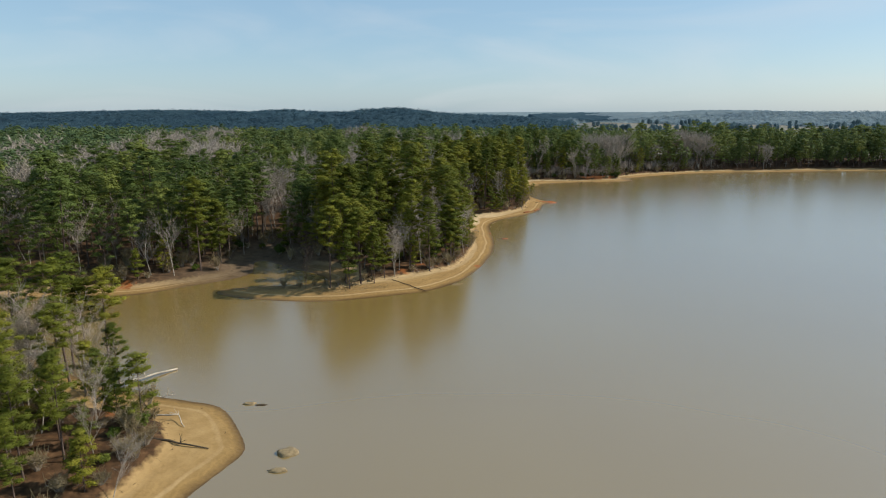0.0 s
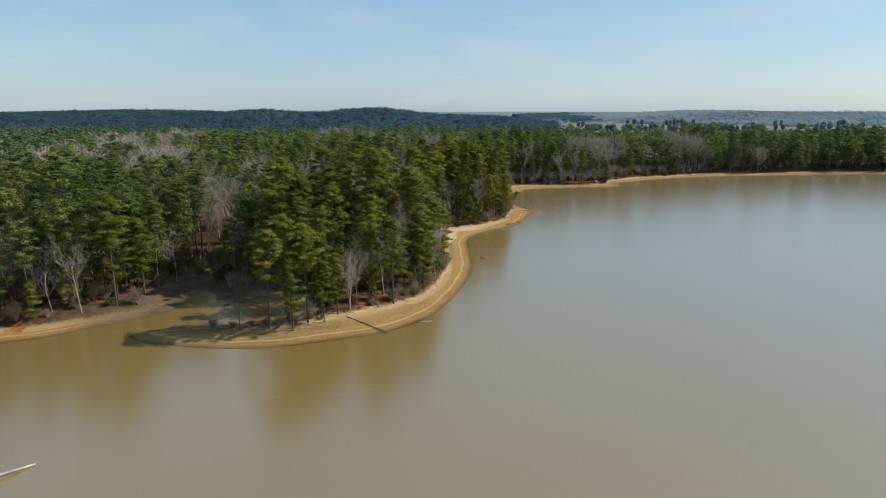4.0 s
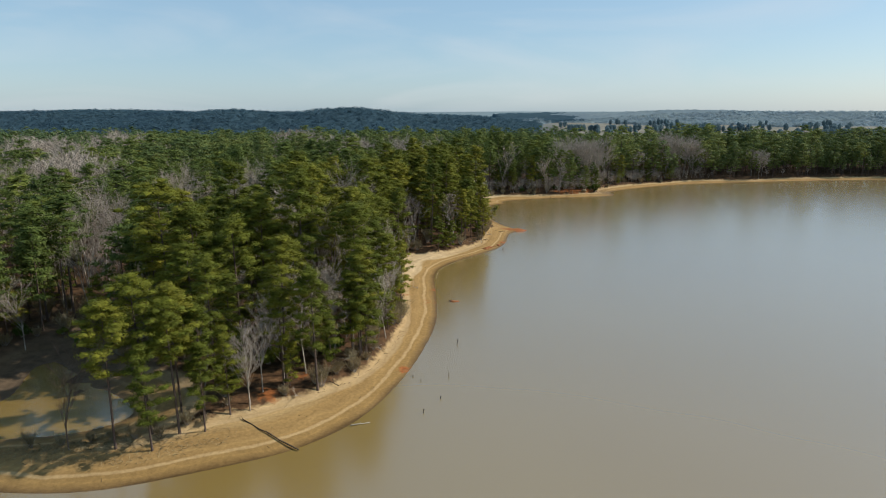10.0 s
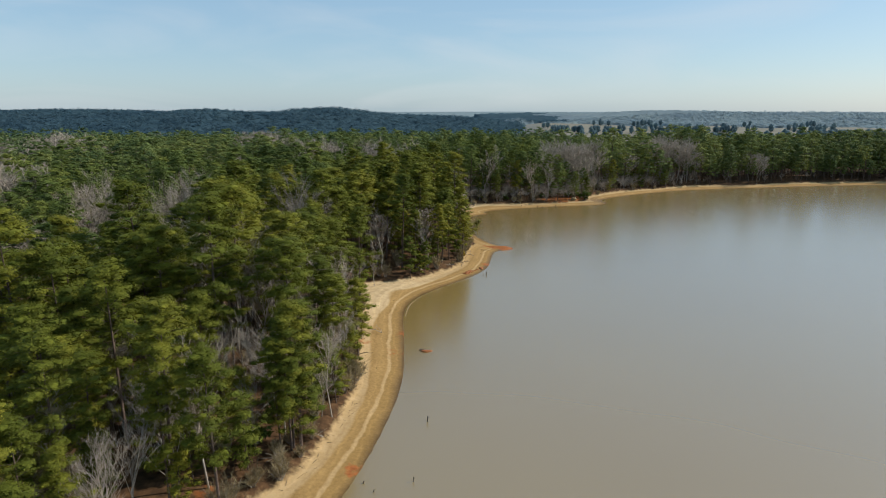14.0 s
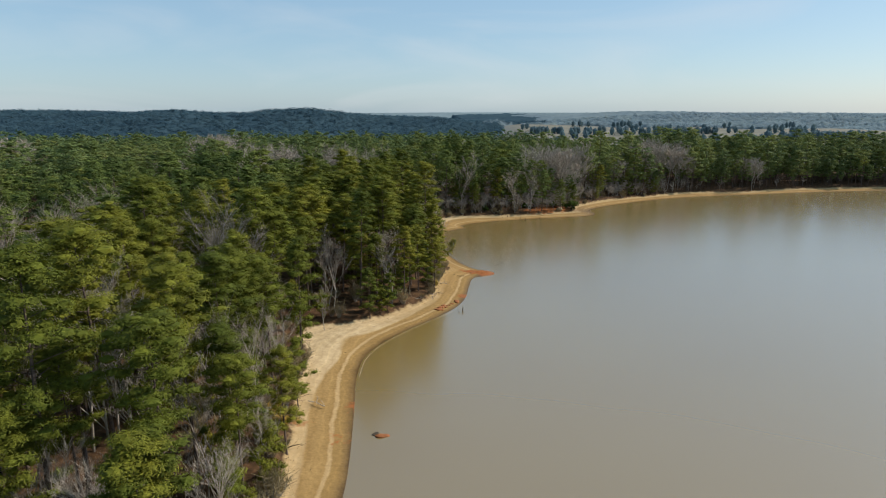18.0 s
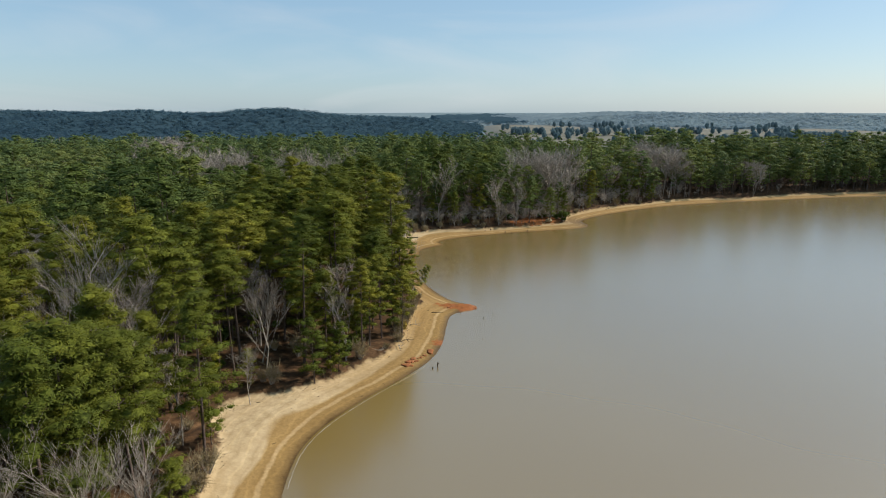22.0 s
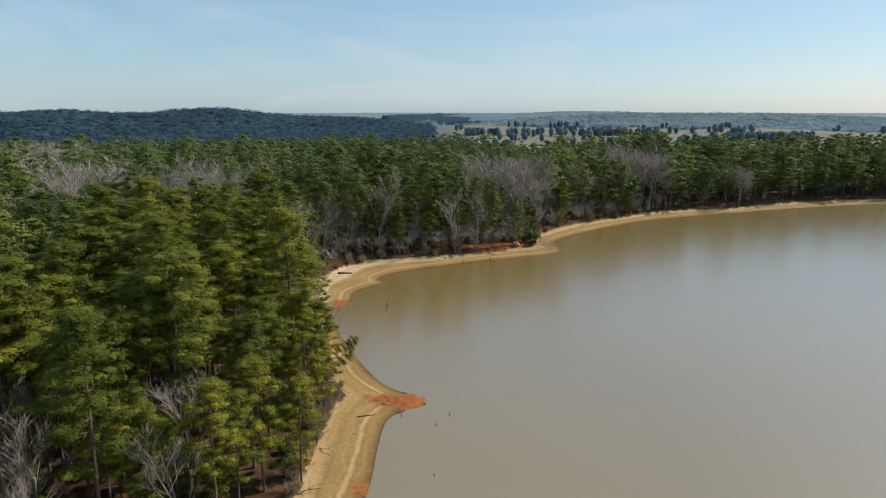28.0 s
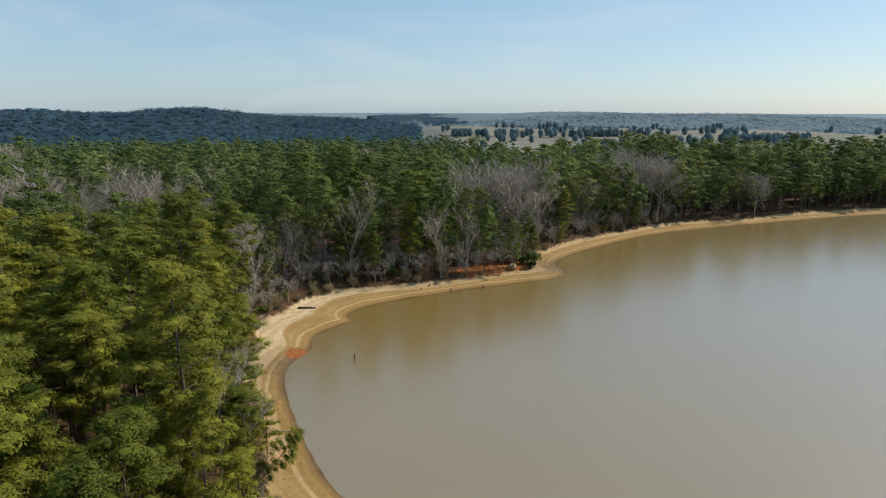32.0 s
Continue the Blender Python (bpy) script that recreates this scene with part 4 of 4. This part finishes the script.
def boulder(name, x, y, z, sx, sy, sz, turn, mat, tags, seed, flat=0.0):
    """A worn stone: a dented, bevelled lump."""
    bm = bmesh.new()
    bmesh.ops.create_icosphere(bm, subdivisions=3, radius=1)
    for v in bm.verts:
        n = noise.noise(v.co * 1.3 + Vector((seed, 0, 0))) * 0.35 + noise.noise(v.co * 3.7 + Vector((0, seed, 0))) * 0.12
        v.co *= 1 + n
        v.co.z = max(v.co.z, -0.6) if not flat else max(-0.6, min(v.co.z, 0.75))
        v.co = Vector((v.co.x * sx, v.co.y * sy, v.co.z * sz))
    me = bpy.data.meshes.new(name)
    bm.to_mesh(me)
    bm.free()
    me.materials.append(mat)
    for p in me.polygons:
        p.use_smooth = True
    ob = new(name, me)
    ob.matrix_world = pose(x, y, z, 0, 0, turn)
    return tagged(ob, *tags)


def crooked(points, r0, r1, seed, sides=7, steps=6, wob=0.04):
    """A tapering, slightly crooked stick through the points, with broken ends closed."""
    r = np.random.default_rng(seed)
    p = np.array(points, float)
    t = np.linspace(0, len(p) - 1, steps + 1)
    i = np.minimum(t.astype(int), len(p) - 2)
    q = p[i] + (p[i + 1] - p[i]) * (t - i)[:, None]
    ln = np.linalg.norm(p[-1] - p[0])
    q[1:-1] += r.normal(0, wob * ln * 0.25, (steps - 1, 3)) * (1, 1, 0.4)
    rad = np.linspace(r0, r1, steps + 1) * r.uniform(0.85, 1.15, steps + 1)
    rings = []
    for k in range(steps + 1):
        ax = q[min(k + 1, steps)] - q[max(k - 1, 0)]
        ax /= np.linalg.norm(ax) + 1e-9
        u = np.cross(ax, (0.2, 0.1, 0.97))
        u /= np.linalg.norm(u) + 1e-9
        v = np.cross(ax, u)
        a = np.arange(sides) * 2 * np.pi / sides
        rings.append(q[k] + rad[k] * (np.cos(a)[:, None] * u + np.sin(a)[:, None] * v))
    vs = np.vstack(rings + [q[:1], q[-1:]])
    ts = []
    for k in range(steps):
        for j in range(sides):
            a, b = k * sides + j, k * sides + (j + 1) % sides
            ts += [(a, b, b + sides), (a, b + sides, a + sides)]
    n = len(vs)
    for j in range(sides):
        ts.append((n - 2, (j + 1) % sides, j))
        ts.append((n - 1, steps * sides + j, steps * sides + (j + 1) % sides))
    return vs, np.array(ts)


def log(name, points, r0, r1, mat, tags, seed, stubs=3, stub_len=0.8):
    """A fallen trunk with broken limb stubs as parts."""
    base = np.array(points[0], float)
    root = new(name)
    root.location = base
    rel = [np.array(p, float) - base for p in points]
    part("trunk", tri_mesh("trunk", *crooked(rel, r0, r1, seed), [mat], smooth=True), root)
    r = np.random.default_rng(seed + 1)
    for i in range(stubs):
        f = r.uniform(0.35, 0.95)
        o = rel[0] + (rel[-1] - rel[0]) * f if len(rel) == 2 else rel[int(f * (len(rel) - 1))]
        d = r.normal(0, 1, 3)
        d[2] = abs(d[2]) * 0.9
        d /= np.linalg.norm(d)
        mid = o + d * stub_len * 0.5 + r.normal(0, 0.08, 3)
        part("branch", tri_mesh("branch", *crooked([o, mid, o + d * stub_len * r.uniform(0.7, 1.3)], r1 * 0.7, r1 * 0.25, seed + i, 5, 4), [mat], smooth=True), root)
    return tagged(root, *tags)


boulder("boulder", -21.4, 75.7, 0.04, 1.15, 0.85, 0.40, 20, mat_stone, ("rounded tan boulder standing in the shallow water", "boulder", "boulders in the water"), 3, 1)
boulder("boulder", -21.7, 72.4, 0.0, 0.95, 0.45, 0.26, 8, mat_stone, ("small flat tan rock awash in the water", "boulder", "boulders in the water"), 8, 1)
boulder("boulder", -29.2, 86.8, 0.0, 0.8, 0.35, 0.22, 0, mat_stone, ("low rock just breaking the water", "boulder", "boulders in the water"), 5, 1)
boulder("boulder", -27.6, 86.5, -0.04, 0.8, 0.25, 0.16, 5, mat_dark_wood, ("dark wet rock just breaking the water", "boulder", "boulders in the water"), 6, 1)
boulder("boulder", 78.1, 337.4, gz_at(78.1, 337.4) + 0.3, 1.2, 0.9, 0.8, 30, mat_stone, ("grey boulder on the far sandy beach", "boulder"), 12, 1)
boulder("clay_rock", 11.6, 187.3, 0.0, 0.9, 0.4, 0.22, 5, mat_clay_stone, ("flat reddish clay rock awash near the beach", "rock"), 21, 1)
boulder("clay_rock", 10.8, 187.9, 0.0, 0.5, 0.3, 0.12, 40, mat_dark_wood, ("dark wet stone beside the clay rock", "rock"), 22, 1)

log("fallen_log", [(-48.6, 90.3, 0.6), (-45.6, 93.6, 0.4), (-42.7, 97.0, 0.15)], 0.2, 0.1, mat_white_wood, ("bleached fallen trunk lying out into the cove", "log"), 31, 3, 1.6)
log("beach_log", [(-16.3, 140.4, gz_at(-16.3, 140.4) + 0.12), (-12.6, 137.6, gz_at(-12.6, 137.6) + 0.12), (-8.8, 135.0, 0.14)], 0.06, 0.10, mat_log_wood, ("dark waterlogged trunk lying across the sandy beach", "log"), 33, 2, 0.4)
log("driftwood", [(-3.7, 140.0, 0.15), (-1.4, 140.7, 0.12)], 0.07, 0.04, mat_white_wood, ("pale driftwood stick at the water's edge", "driftwood", "driftwood"), 35, 2, 0.4)
log("driftwood", [(-36.5, 75.4, gz_at(-36.5, 75.4) + 0.15), (-33, 75.8, gz_at(-33, 75.8) + 0.25), (-29.9, 75.6, gz_at(-29.9, 75.6) + 0.1)], 0.16, 0.06, mat_dark_wood, ("dark weathered driftwood on the sand", "driftwood", "driftwood"), 37, 5, 1.0)
log("driftwood", [(-38.9, 81.4, gz_at(-38.9, 81.4) + 0.5), (-35.6, 81.3, gz_at(-35.6, 81.3) + 0.7), (-34.2, 79.6, gz_at(-34.2, 79.6) + 0.1)], 0.1, 0.04, mat_white_wood, ("bleached dead limb arching over the sand", "driftwood", "driftwood"), 39, 5, 1.2)
log("driftwood", [(30.2, 320.3, gz_at(30.2, 320.3) + 0.15), (33.4, 319.7, gz_at(33.4, 319.7) + 0.12)], 0.2, 0.12, mat_dark_wood, ("dark log on the pale sand of the far bay", "driftwood", "driftwood"), 41, 2, 0.5)
log("driftwood", [(27.2, 277.2, gz_at(27.2, 277.2) + 0.08), (29.9, 276.6, 0.1)], 0.07, 0.04, mat_white_wood, ("small pale stick at the water's edge", "driftwood", "driftwood"), 43, 1, 0.4)
log("driftwood", [(29.2, 254.4, gz_at(29.2, 254.4) + 0.08), (31.4, 254.9, gz_at(31.4, 254.9) + 0.06)], 0.06, 0.03, mat_dark_wood, ("dark stick on the sand of the red point", "driftwood", "driftwood"), 45, 2, 0.3)
# tangles of washed-out roots along the bank
dr = np.random.default_rng(81)
for i, (x, y) in enumerate([(-6.8, 149.0), (-5.4, 155.4), (-1.8, 160.6), (1.6, 183.9), (3.4, 194.6), (1.2, 197.2), (9.6, 228.5), (12.0, 230.6), (19.0, 234.8), (23.4, 240.0), (-11, 145.4), (22, 237.5),
                            (55, 335.5), (68, 340.5), (73, 341), (110, 364), (140, 379), (-40, 88), (-24, 135.8), (25.5, 247), (26.5, 262), (16, 233)]):
    a = dr.uniform(0, 6.28)
    z = gz_at(x, y) + 0.2
    ln = dr.uniform(1.2, 2.6)
    log("driftwood", [(x - math.cos(a) * ln * 0.5, y - math.sin(a) * ln * 0.5, z), (x, y, z + 0.25), (x + math.cos(a) * ln * 0.5, y + math.sin(a) * ln * 0.5, z + dr.uniform(-0.1, 0.5))], 0.06, 0.03,
        mat_white_wood if i % 3 else mat_dark_wood, ("tangle of dead limbs washed out of the bank", "driftwood", "bank driftwood"), 600 + i * 7, 7, 1.3)


def stump(x, y, h, r, seed, label="dark dead snag standing in the shallow water"):
    root = new("stump")
    root.location = (x, y, -0.9)
    part("trunk", tri_mesh("trunk", *crooked([(0, 0, 0), (0.05 * h, 0.03, 0.5 + h * 0.5), (0.1 * h, 0.0, 0.9 + h)], r * 1.2, r * 0.7, seed, 7, 4, 0.03), [mat_dark_wood], smooth=True), root)
    part("branch", tri_mesh("branch", *crooked([(0.04, 0.02, 0.9 + h * 0.5), (0.25 * h + 0.1, 0.1, 0.95 + h * 0.8)], r * 0.5, r * 0.2, seed + 1, 5, 3), [mat_dark_wood], smooth=True), root)
    tagged(root, label, "stump", "snags in the water")


for i, (x, y, h, r) in enumerate([(10.6, 165.4, 0.75, 0.07), (4.9, 142.8, 0.6, 0.06), (8.6, 153.4, 0.55, 0.05), (7.2, 146.6, 0.4, 0.06), (3.6, 153.5, 0.25, 0.08), (4.7, 152.0, 0.3, 0.05), (38.2, 296.7, 0.9, 0.13), (35.2, 295.8, 0.3, 0.1),
                                  (27.2, 231.2, 0.7, 0.12), (26.4, 230.6, 0.25, 0.1), (60.9, 327.0, 0.7, 0.12), (62.6, 326.0, 0.6, 0.12), (68.1, 327.8, 0.8, 0.12), (76.4, 326.0, 0.4, 0.1), (38.3, 251.2, 0.25, 0.06), (40.4, 253.3, 0.3, 0.06), (36, 241.2, 0.2, 0.06), (34.6, 254.3, 0.3, 0.05)]):
    stump(x, y, h, r, 700 + i * 3)
for i, (x, y, h, r) in enumerate([(57.1, 330.6, 1.0, 0.16), (51.9, 331.0, 0.6, 0.14), (55.1, 329.2, 0.7, 0.14), (53.4, 329.8, 0.5, 0.14)]):
    stump(x, y, h, r, 780 + i * 3, "dark old stump standing on the sandy beach")

# clay clods of the red point and the small scarp beside it
cr = np.random.default_rng(91)
for i in range(46):
    if i < 28:
        x, y = 34 + cr.uniform(-2.0, 4.2), 257.6 + cr.normal(0, 0.6)
    else:
        f = cr.uniform(0, 1)
        x, y = 22 + 7 * f + cr.normal(0, 0.25), 231.5 + 7.5 * f + cr.normal(0, 0.25)
    k = cr.uniform(0.12, 0.42)
    boulder("clay_clod", x, y, max(0.0, gz_at(x, y)) + k * 0.15, k * 1.4, k, k * 0.5, cr.uniform(0, 180), mat_clay_stone, ("eroded red clay clod on the sandy point", "clay clod", "clay clods"), 100 + i, 1)

plant(bare_models[3], BARE, 2.3, 220.9, gz_at(2.3, 220.9), 0.4, 0.56, ("crooked grey leafless tree on the pale sand", "bare tree", "bare hardwoods"), (2, -7))
# a bleached leaning tree by the first beach, and pines leaning over the water
plant(bare_models[3], BARE, -35.2, 66.4, gz_at(-35.2, 66.4), 0.5, 0.46, ("white bleached bare tree leaning over the sand", "bare tree", "bare hardwoods"), (-8, 14))
plant(pine_models[4], PINE, -53.0, 93.5, gz_at(-53, 93.5), 2.0, 0.70, ("pine leaning out over the cove", "pine tree", "shoreline pines"), (-3, 17))
CORNER = [(1, -55.0, 92.0, 0.78), (3, -52.2, 96.6, 0.74), (0, -57.5, 97.0, 0.76), (5, -58.5, 88.0, 0.74), (4, -50.5, 84.0, 0.62), (2, -51.5, 77.5, 0.60)]
for i, (k, x, y, size) in enumerate(CORNER):
    plant(pine_models[k], PINE, x, y, gz_at(x, y), i * 1.9, size, T_PINE_EDGE)
for i, (x, y, size) in enumerate([(-42.0, 70.5, 0.62), (-46.5, 66.5, 0.70), (-45.0, 74.5, 0.50), (-41.5, 63.0, 0.48), (-46.5, 89.0, 0.58), (-48.5, 72.0, 0.68), (-44.0, 67.5, 0.60)]):
    plant(edge_models[i % 3], PINE, x, y, gz_at(x, y), i * 2.3, size, ("bushy bright green pine above the first beach", "pine tree", "shoreline pines"))
plant(young_models[0], YOUNG, 26.0, 265.5, gz_at(26, 265.5), 0.0, 0.75, ("small crooked pine leaning over the beach", "pine sapling", "young pines"), (8, 40))
plant(young_models[1], YOUNG, -0.3, 169.2, gz_at(-0.3, 169.2), 1.0, 0.6, ("small green pine leaning from the bank", "pine sapling", "young pines"), (0, 18))
for i, (x, y, size) in enumerate([(-40.6, 78.0, 0.75), (-41.5, 73.6, 0.6), (-47.6, 85.4, 0.95), (-44.0, 82.5, 0.7), (-38.6, 67.0, 0.5), (-48.5, 79.0, 1.0)]):
    plant(young_models[i % 2], YOUNG, x, y, gz_at(x, y), i * 1.3, size, T_YOUNG)
for i, (x, y, size) in enumerate([(-51.0, 89.0, 0.72), (-49.0, 87.0, 0.62), (-52.5, 86.0, 0.75), (-47.0, 82.0, 0.5), (-48.0, 76.0, 0.55), (-44.0, 79.5, 0.42), (-53.5, 82.0, 0.7), (-40.0, 72.0, 0.36)]):
    plant(bare_models[i % 5], BARE, x, y, gz_at(x, y), i * 1.7, size, T_BARE, (i % 3 * 2 - 2, i % 4 * 2 - 3))
for i, (x, y, size) in enumerate([(-39.4, 78.8, 1.2), (-38.4, 76.2, 1.0), (-38.6, 81.2, 1.1), (-37.4, 72.4, 0.9), (-41.0, 84.6, 1.0)]):
    plant(brushes[i % 3], ("bush", "stem", "foliage"), x, y, gz_at(x, y), i * 1.1, size, T_BRUSH)

sr_brush = np.random.default_rng(102)
# close leafless brush along the foot of the bank
bb = jitter_grid(-12, 34, 146, 282, 1.9, 103)
bb_e = shore_distance(bb) - bank_width(bb[:, 0], bb[:, 1])
bb = bb[(bb_e > 0.0) & (bb_e < 1.9) & (sr_brush.uniform(0, 1, len(bb)) < np.where(bb[:, 1] > 236, 0.75, 0.4)) & ((bb[:, 1] < 204) | (bb[:, 1] > 226))]
for i, (x, y) in enumerate(bb.tolist()):
    plant(brushes[i % 3], ("bush", "stem", "foliage"), x, y, gz_at(x, y), i * 1.37, 0.62 + 0.12 * (i % 4), T_BRUSH)
for i, (x, y) in enumerate([(-24.5, 137.2), (-27.0, 136.8), (-29.6, 137.0), (-31.8, 136.8), (-22.2, 139.2), (-35.0, 136.6), (-20.4, 139.4), (-38.0, 136.2), (-26.0, 138.8), (-18.6, 142.6)]):
    plant(brushes[i % 3], ("bush", "stem", "foliage"), x, y, gz_at(x, y), i * 1.9, 0.55 + 0.1 * (i % 3), ("low leafless brown brush on the spit", "bush", "bank brush"))
# dead grass and twigs on the spit, washed-out roots along the foot of the bank
sr = np.random.default_rng(97)


def twig_litter(name, pts, mats, lengths, rise, label, category, seed):
    r = np.random.default_rng(seed)
    bits = []
    for (x, y), z in zip(pts, ground_height(pts)):
        a, ln, rad = r.uniform(0, 6.28), r.uniform(*lengths), r.uniform(0.010, 0.028)
        mid = np.array([x + math.cos(a) * ln * 0.5, y + math.sin(a) * ln * 0.5, z + rise * r.uniform(0.2, 1.0)])
        a += r.uniform(-0.7, 0.7)
        end = mid + np.array([math.cos(a) * ln * 0.5, math.sin(a) * ln * 0.5, rise * r.uniform(-0.5, 0.7)])
        bits += [tube((x, y, z - 0.03), mid, rad, rad * 0.75, 3), tube(mid, end, rad * 0.75, rad * 0.3, 3)]
    v, t = join(bits)
    tagged(new(name, tri_mesh(name, v, t, mats)), label, category, kind="stuff")


gp = np.stack([-32 + sr.normal(0, 6.5, 2400), 136.0 + sr.normal(0, 1.9, 2400)], 1)
gp = gp[(shore_distance(gp) > 3.2) & (shore_distance(gp) < 9)]
twig_litter("dead_grass", gp, [mat_brush], (0.3, 0.9), 0.28, "brown dead grass and twigs on the spit", "grass", 98)
rp = jitter_grid(-60, 120, 58, 375, 0.9, 99)
re = shore_distance(rp) - bank_width(rp[:, 0], rp[:, 1])
rp = rp[(re > -0.5) & (re < 1.5) & in_view(rp) & (sr.uniform(0, 1, len(rp)) < 0.5 + 0.3 * wave(rp[:, 0], rp[:, 1], 0.5, 100))]
twig_litter("bank_roots", rp, [mat_dark_wood], (0.5, 1.7), 0.35, "dark roots and fallen twigs along the bank", "brush", 101)


# ---- far bay: dark cedars and shrubs above the clay bank ----
T_CEDAR = ("dark green cedar with limbs to the ground", "cedar tree", "bay cedars")
for i, (x, y, k) in enumerate([(54.5, 336.0, 0.85), (60.5, 339.5, 0.62), (46.0, 332.0, 0.55), (84.5, 341.5, 0.5), (104, 366, 0.8), (128, 377, 0.7)]):
    plant(edge_models[i % 3], ("cedar_tree", "trunk", "crown"), x, y, gz_at(x, y), i * 1.7, k, T_CEDAR)
for i, (x, y) in enumerate([(79.5, 340.6), (81.5, 339.4), (83.5, 338.8), (77.0, 341.8), (66.0, 341.5), (70.5, 343.0)]):
    plant(shrubs[i % 3], SHRUB, x, y, gz_at(x, y), i * 2.1, 1.35, ("dense evergreen shrub above the red clay bank", "shrub", "bank shrubs"))
for i, (x, y) in enumerate([(-1.2, 189.6), (0.2, 187.8), (23.0, 243.5)]):
    plant(yellow_shrubs[i % 2], SHRUB, x, y, gz_at(x, y), i * 2.1, 1.2, ("shrub with yellowing leaves on the bank", "shrub", "bank shrubs"))

# small sticks and bark washed up along the drift lines
wr = np.random.default_rng(111)
wp = jitter_grid(-50, 110, 60, 370, 2.2, 112)
wd = shore_distance(wp)
ww = bank_width(wp[:, 0], wp[:, 1])
wp = wp[(wd > 0.4) & (wd < ww) & (wr.uniform(0, 1, len(wp)) < 0.10 + 0.3 * (wd > ww - 2.2))]
wz = ground_height(wp)
bits = []
for (x, y), z in zip(wp, wz):
    a, ln, r = wr.uniform(0, 6.28), wr.uniform(0.15, 0.8), wr.uniform(0.012, 0.035)
    dx, dy = math.cos(a) * ln * 0.5, math.sin(a) * ln * 0.5
    bits.append(tube((x - dx, y - dy, z + r), (x + dx, y + dy, z + r + wr.uniform(0, 0.06)), r, r * 0.6, 4))
tagged(new("drift_litter", tri_mesh("drift_litter", *join(bits), [mat_dark_wood])), "small sticks and bark scattered on the sand", "driftwood", kind="stuff")

# thin broken line of foam where the water laps the beach of the bend
fo = np.random.default_rng(121)
ring = np.vstack([np.linspace(a, b, 14, endpoint=False) for a, b in zip(LAKE[:-1], LAKE[1:])])
ring = ring[(ring[:, 1] > 204) & (ring[:, 1] < 232) & (ring[:, 0] > 5) & (ring[:, 0] < 27)]
fv, ft = [], []
for a, b in zip(ring[:-1], ring[1:]):
    if np.hypot(*(b - a)) > 3 or fo.uniform() < 0.07:
        continue
    side = np.array([b[1] - a[1], a[0] - b[0]]) / (np.hypot(*(b - a)) + 1e-9)
    w0, w1, off = fo.uniform(0.012, 0.035), fo.uniform(0.012, 0.035), 0.35 + 0.02 * fo.normal()
    k = len(fv)
    fv += [(*(a + side * (off - w0)), 0.012), (*(a + side * (off + w0)), 0.012), (*(b + side * (off + w1)), 0.012), (*(b + side * (off - w1)), 0.012)]
    ft += [(k, k + 1, k + 2), (k, k + 2, k + 3)]
tagged(new("foam_line", tri_mesh("foam_line", fv, ft, [mat_foam])), "thin broken line of pale foam on the water", "foam", kind="stuff")
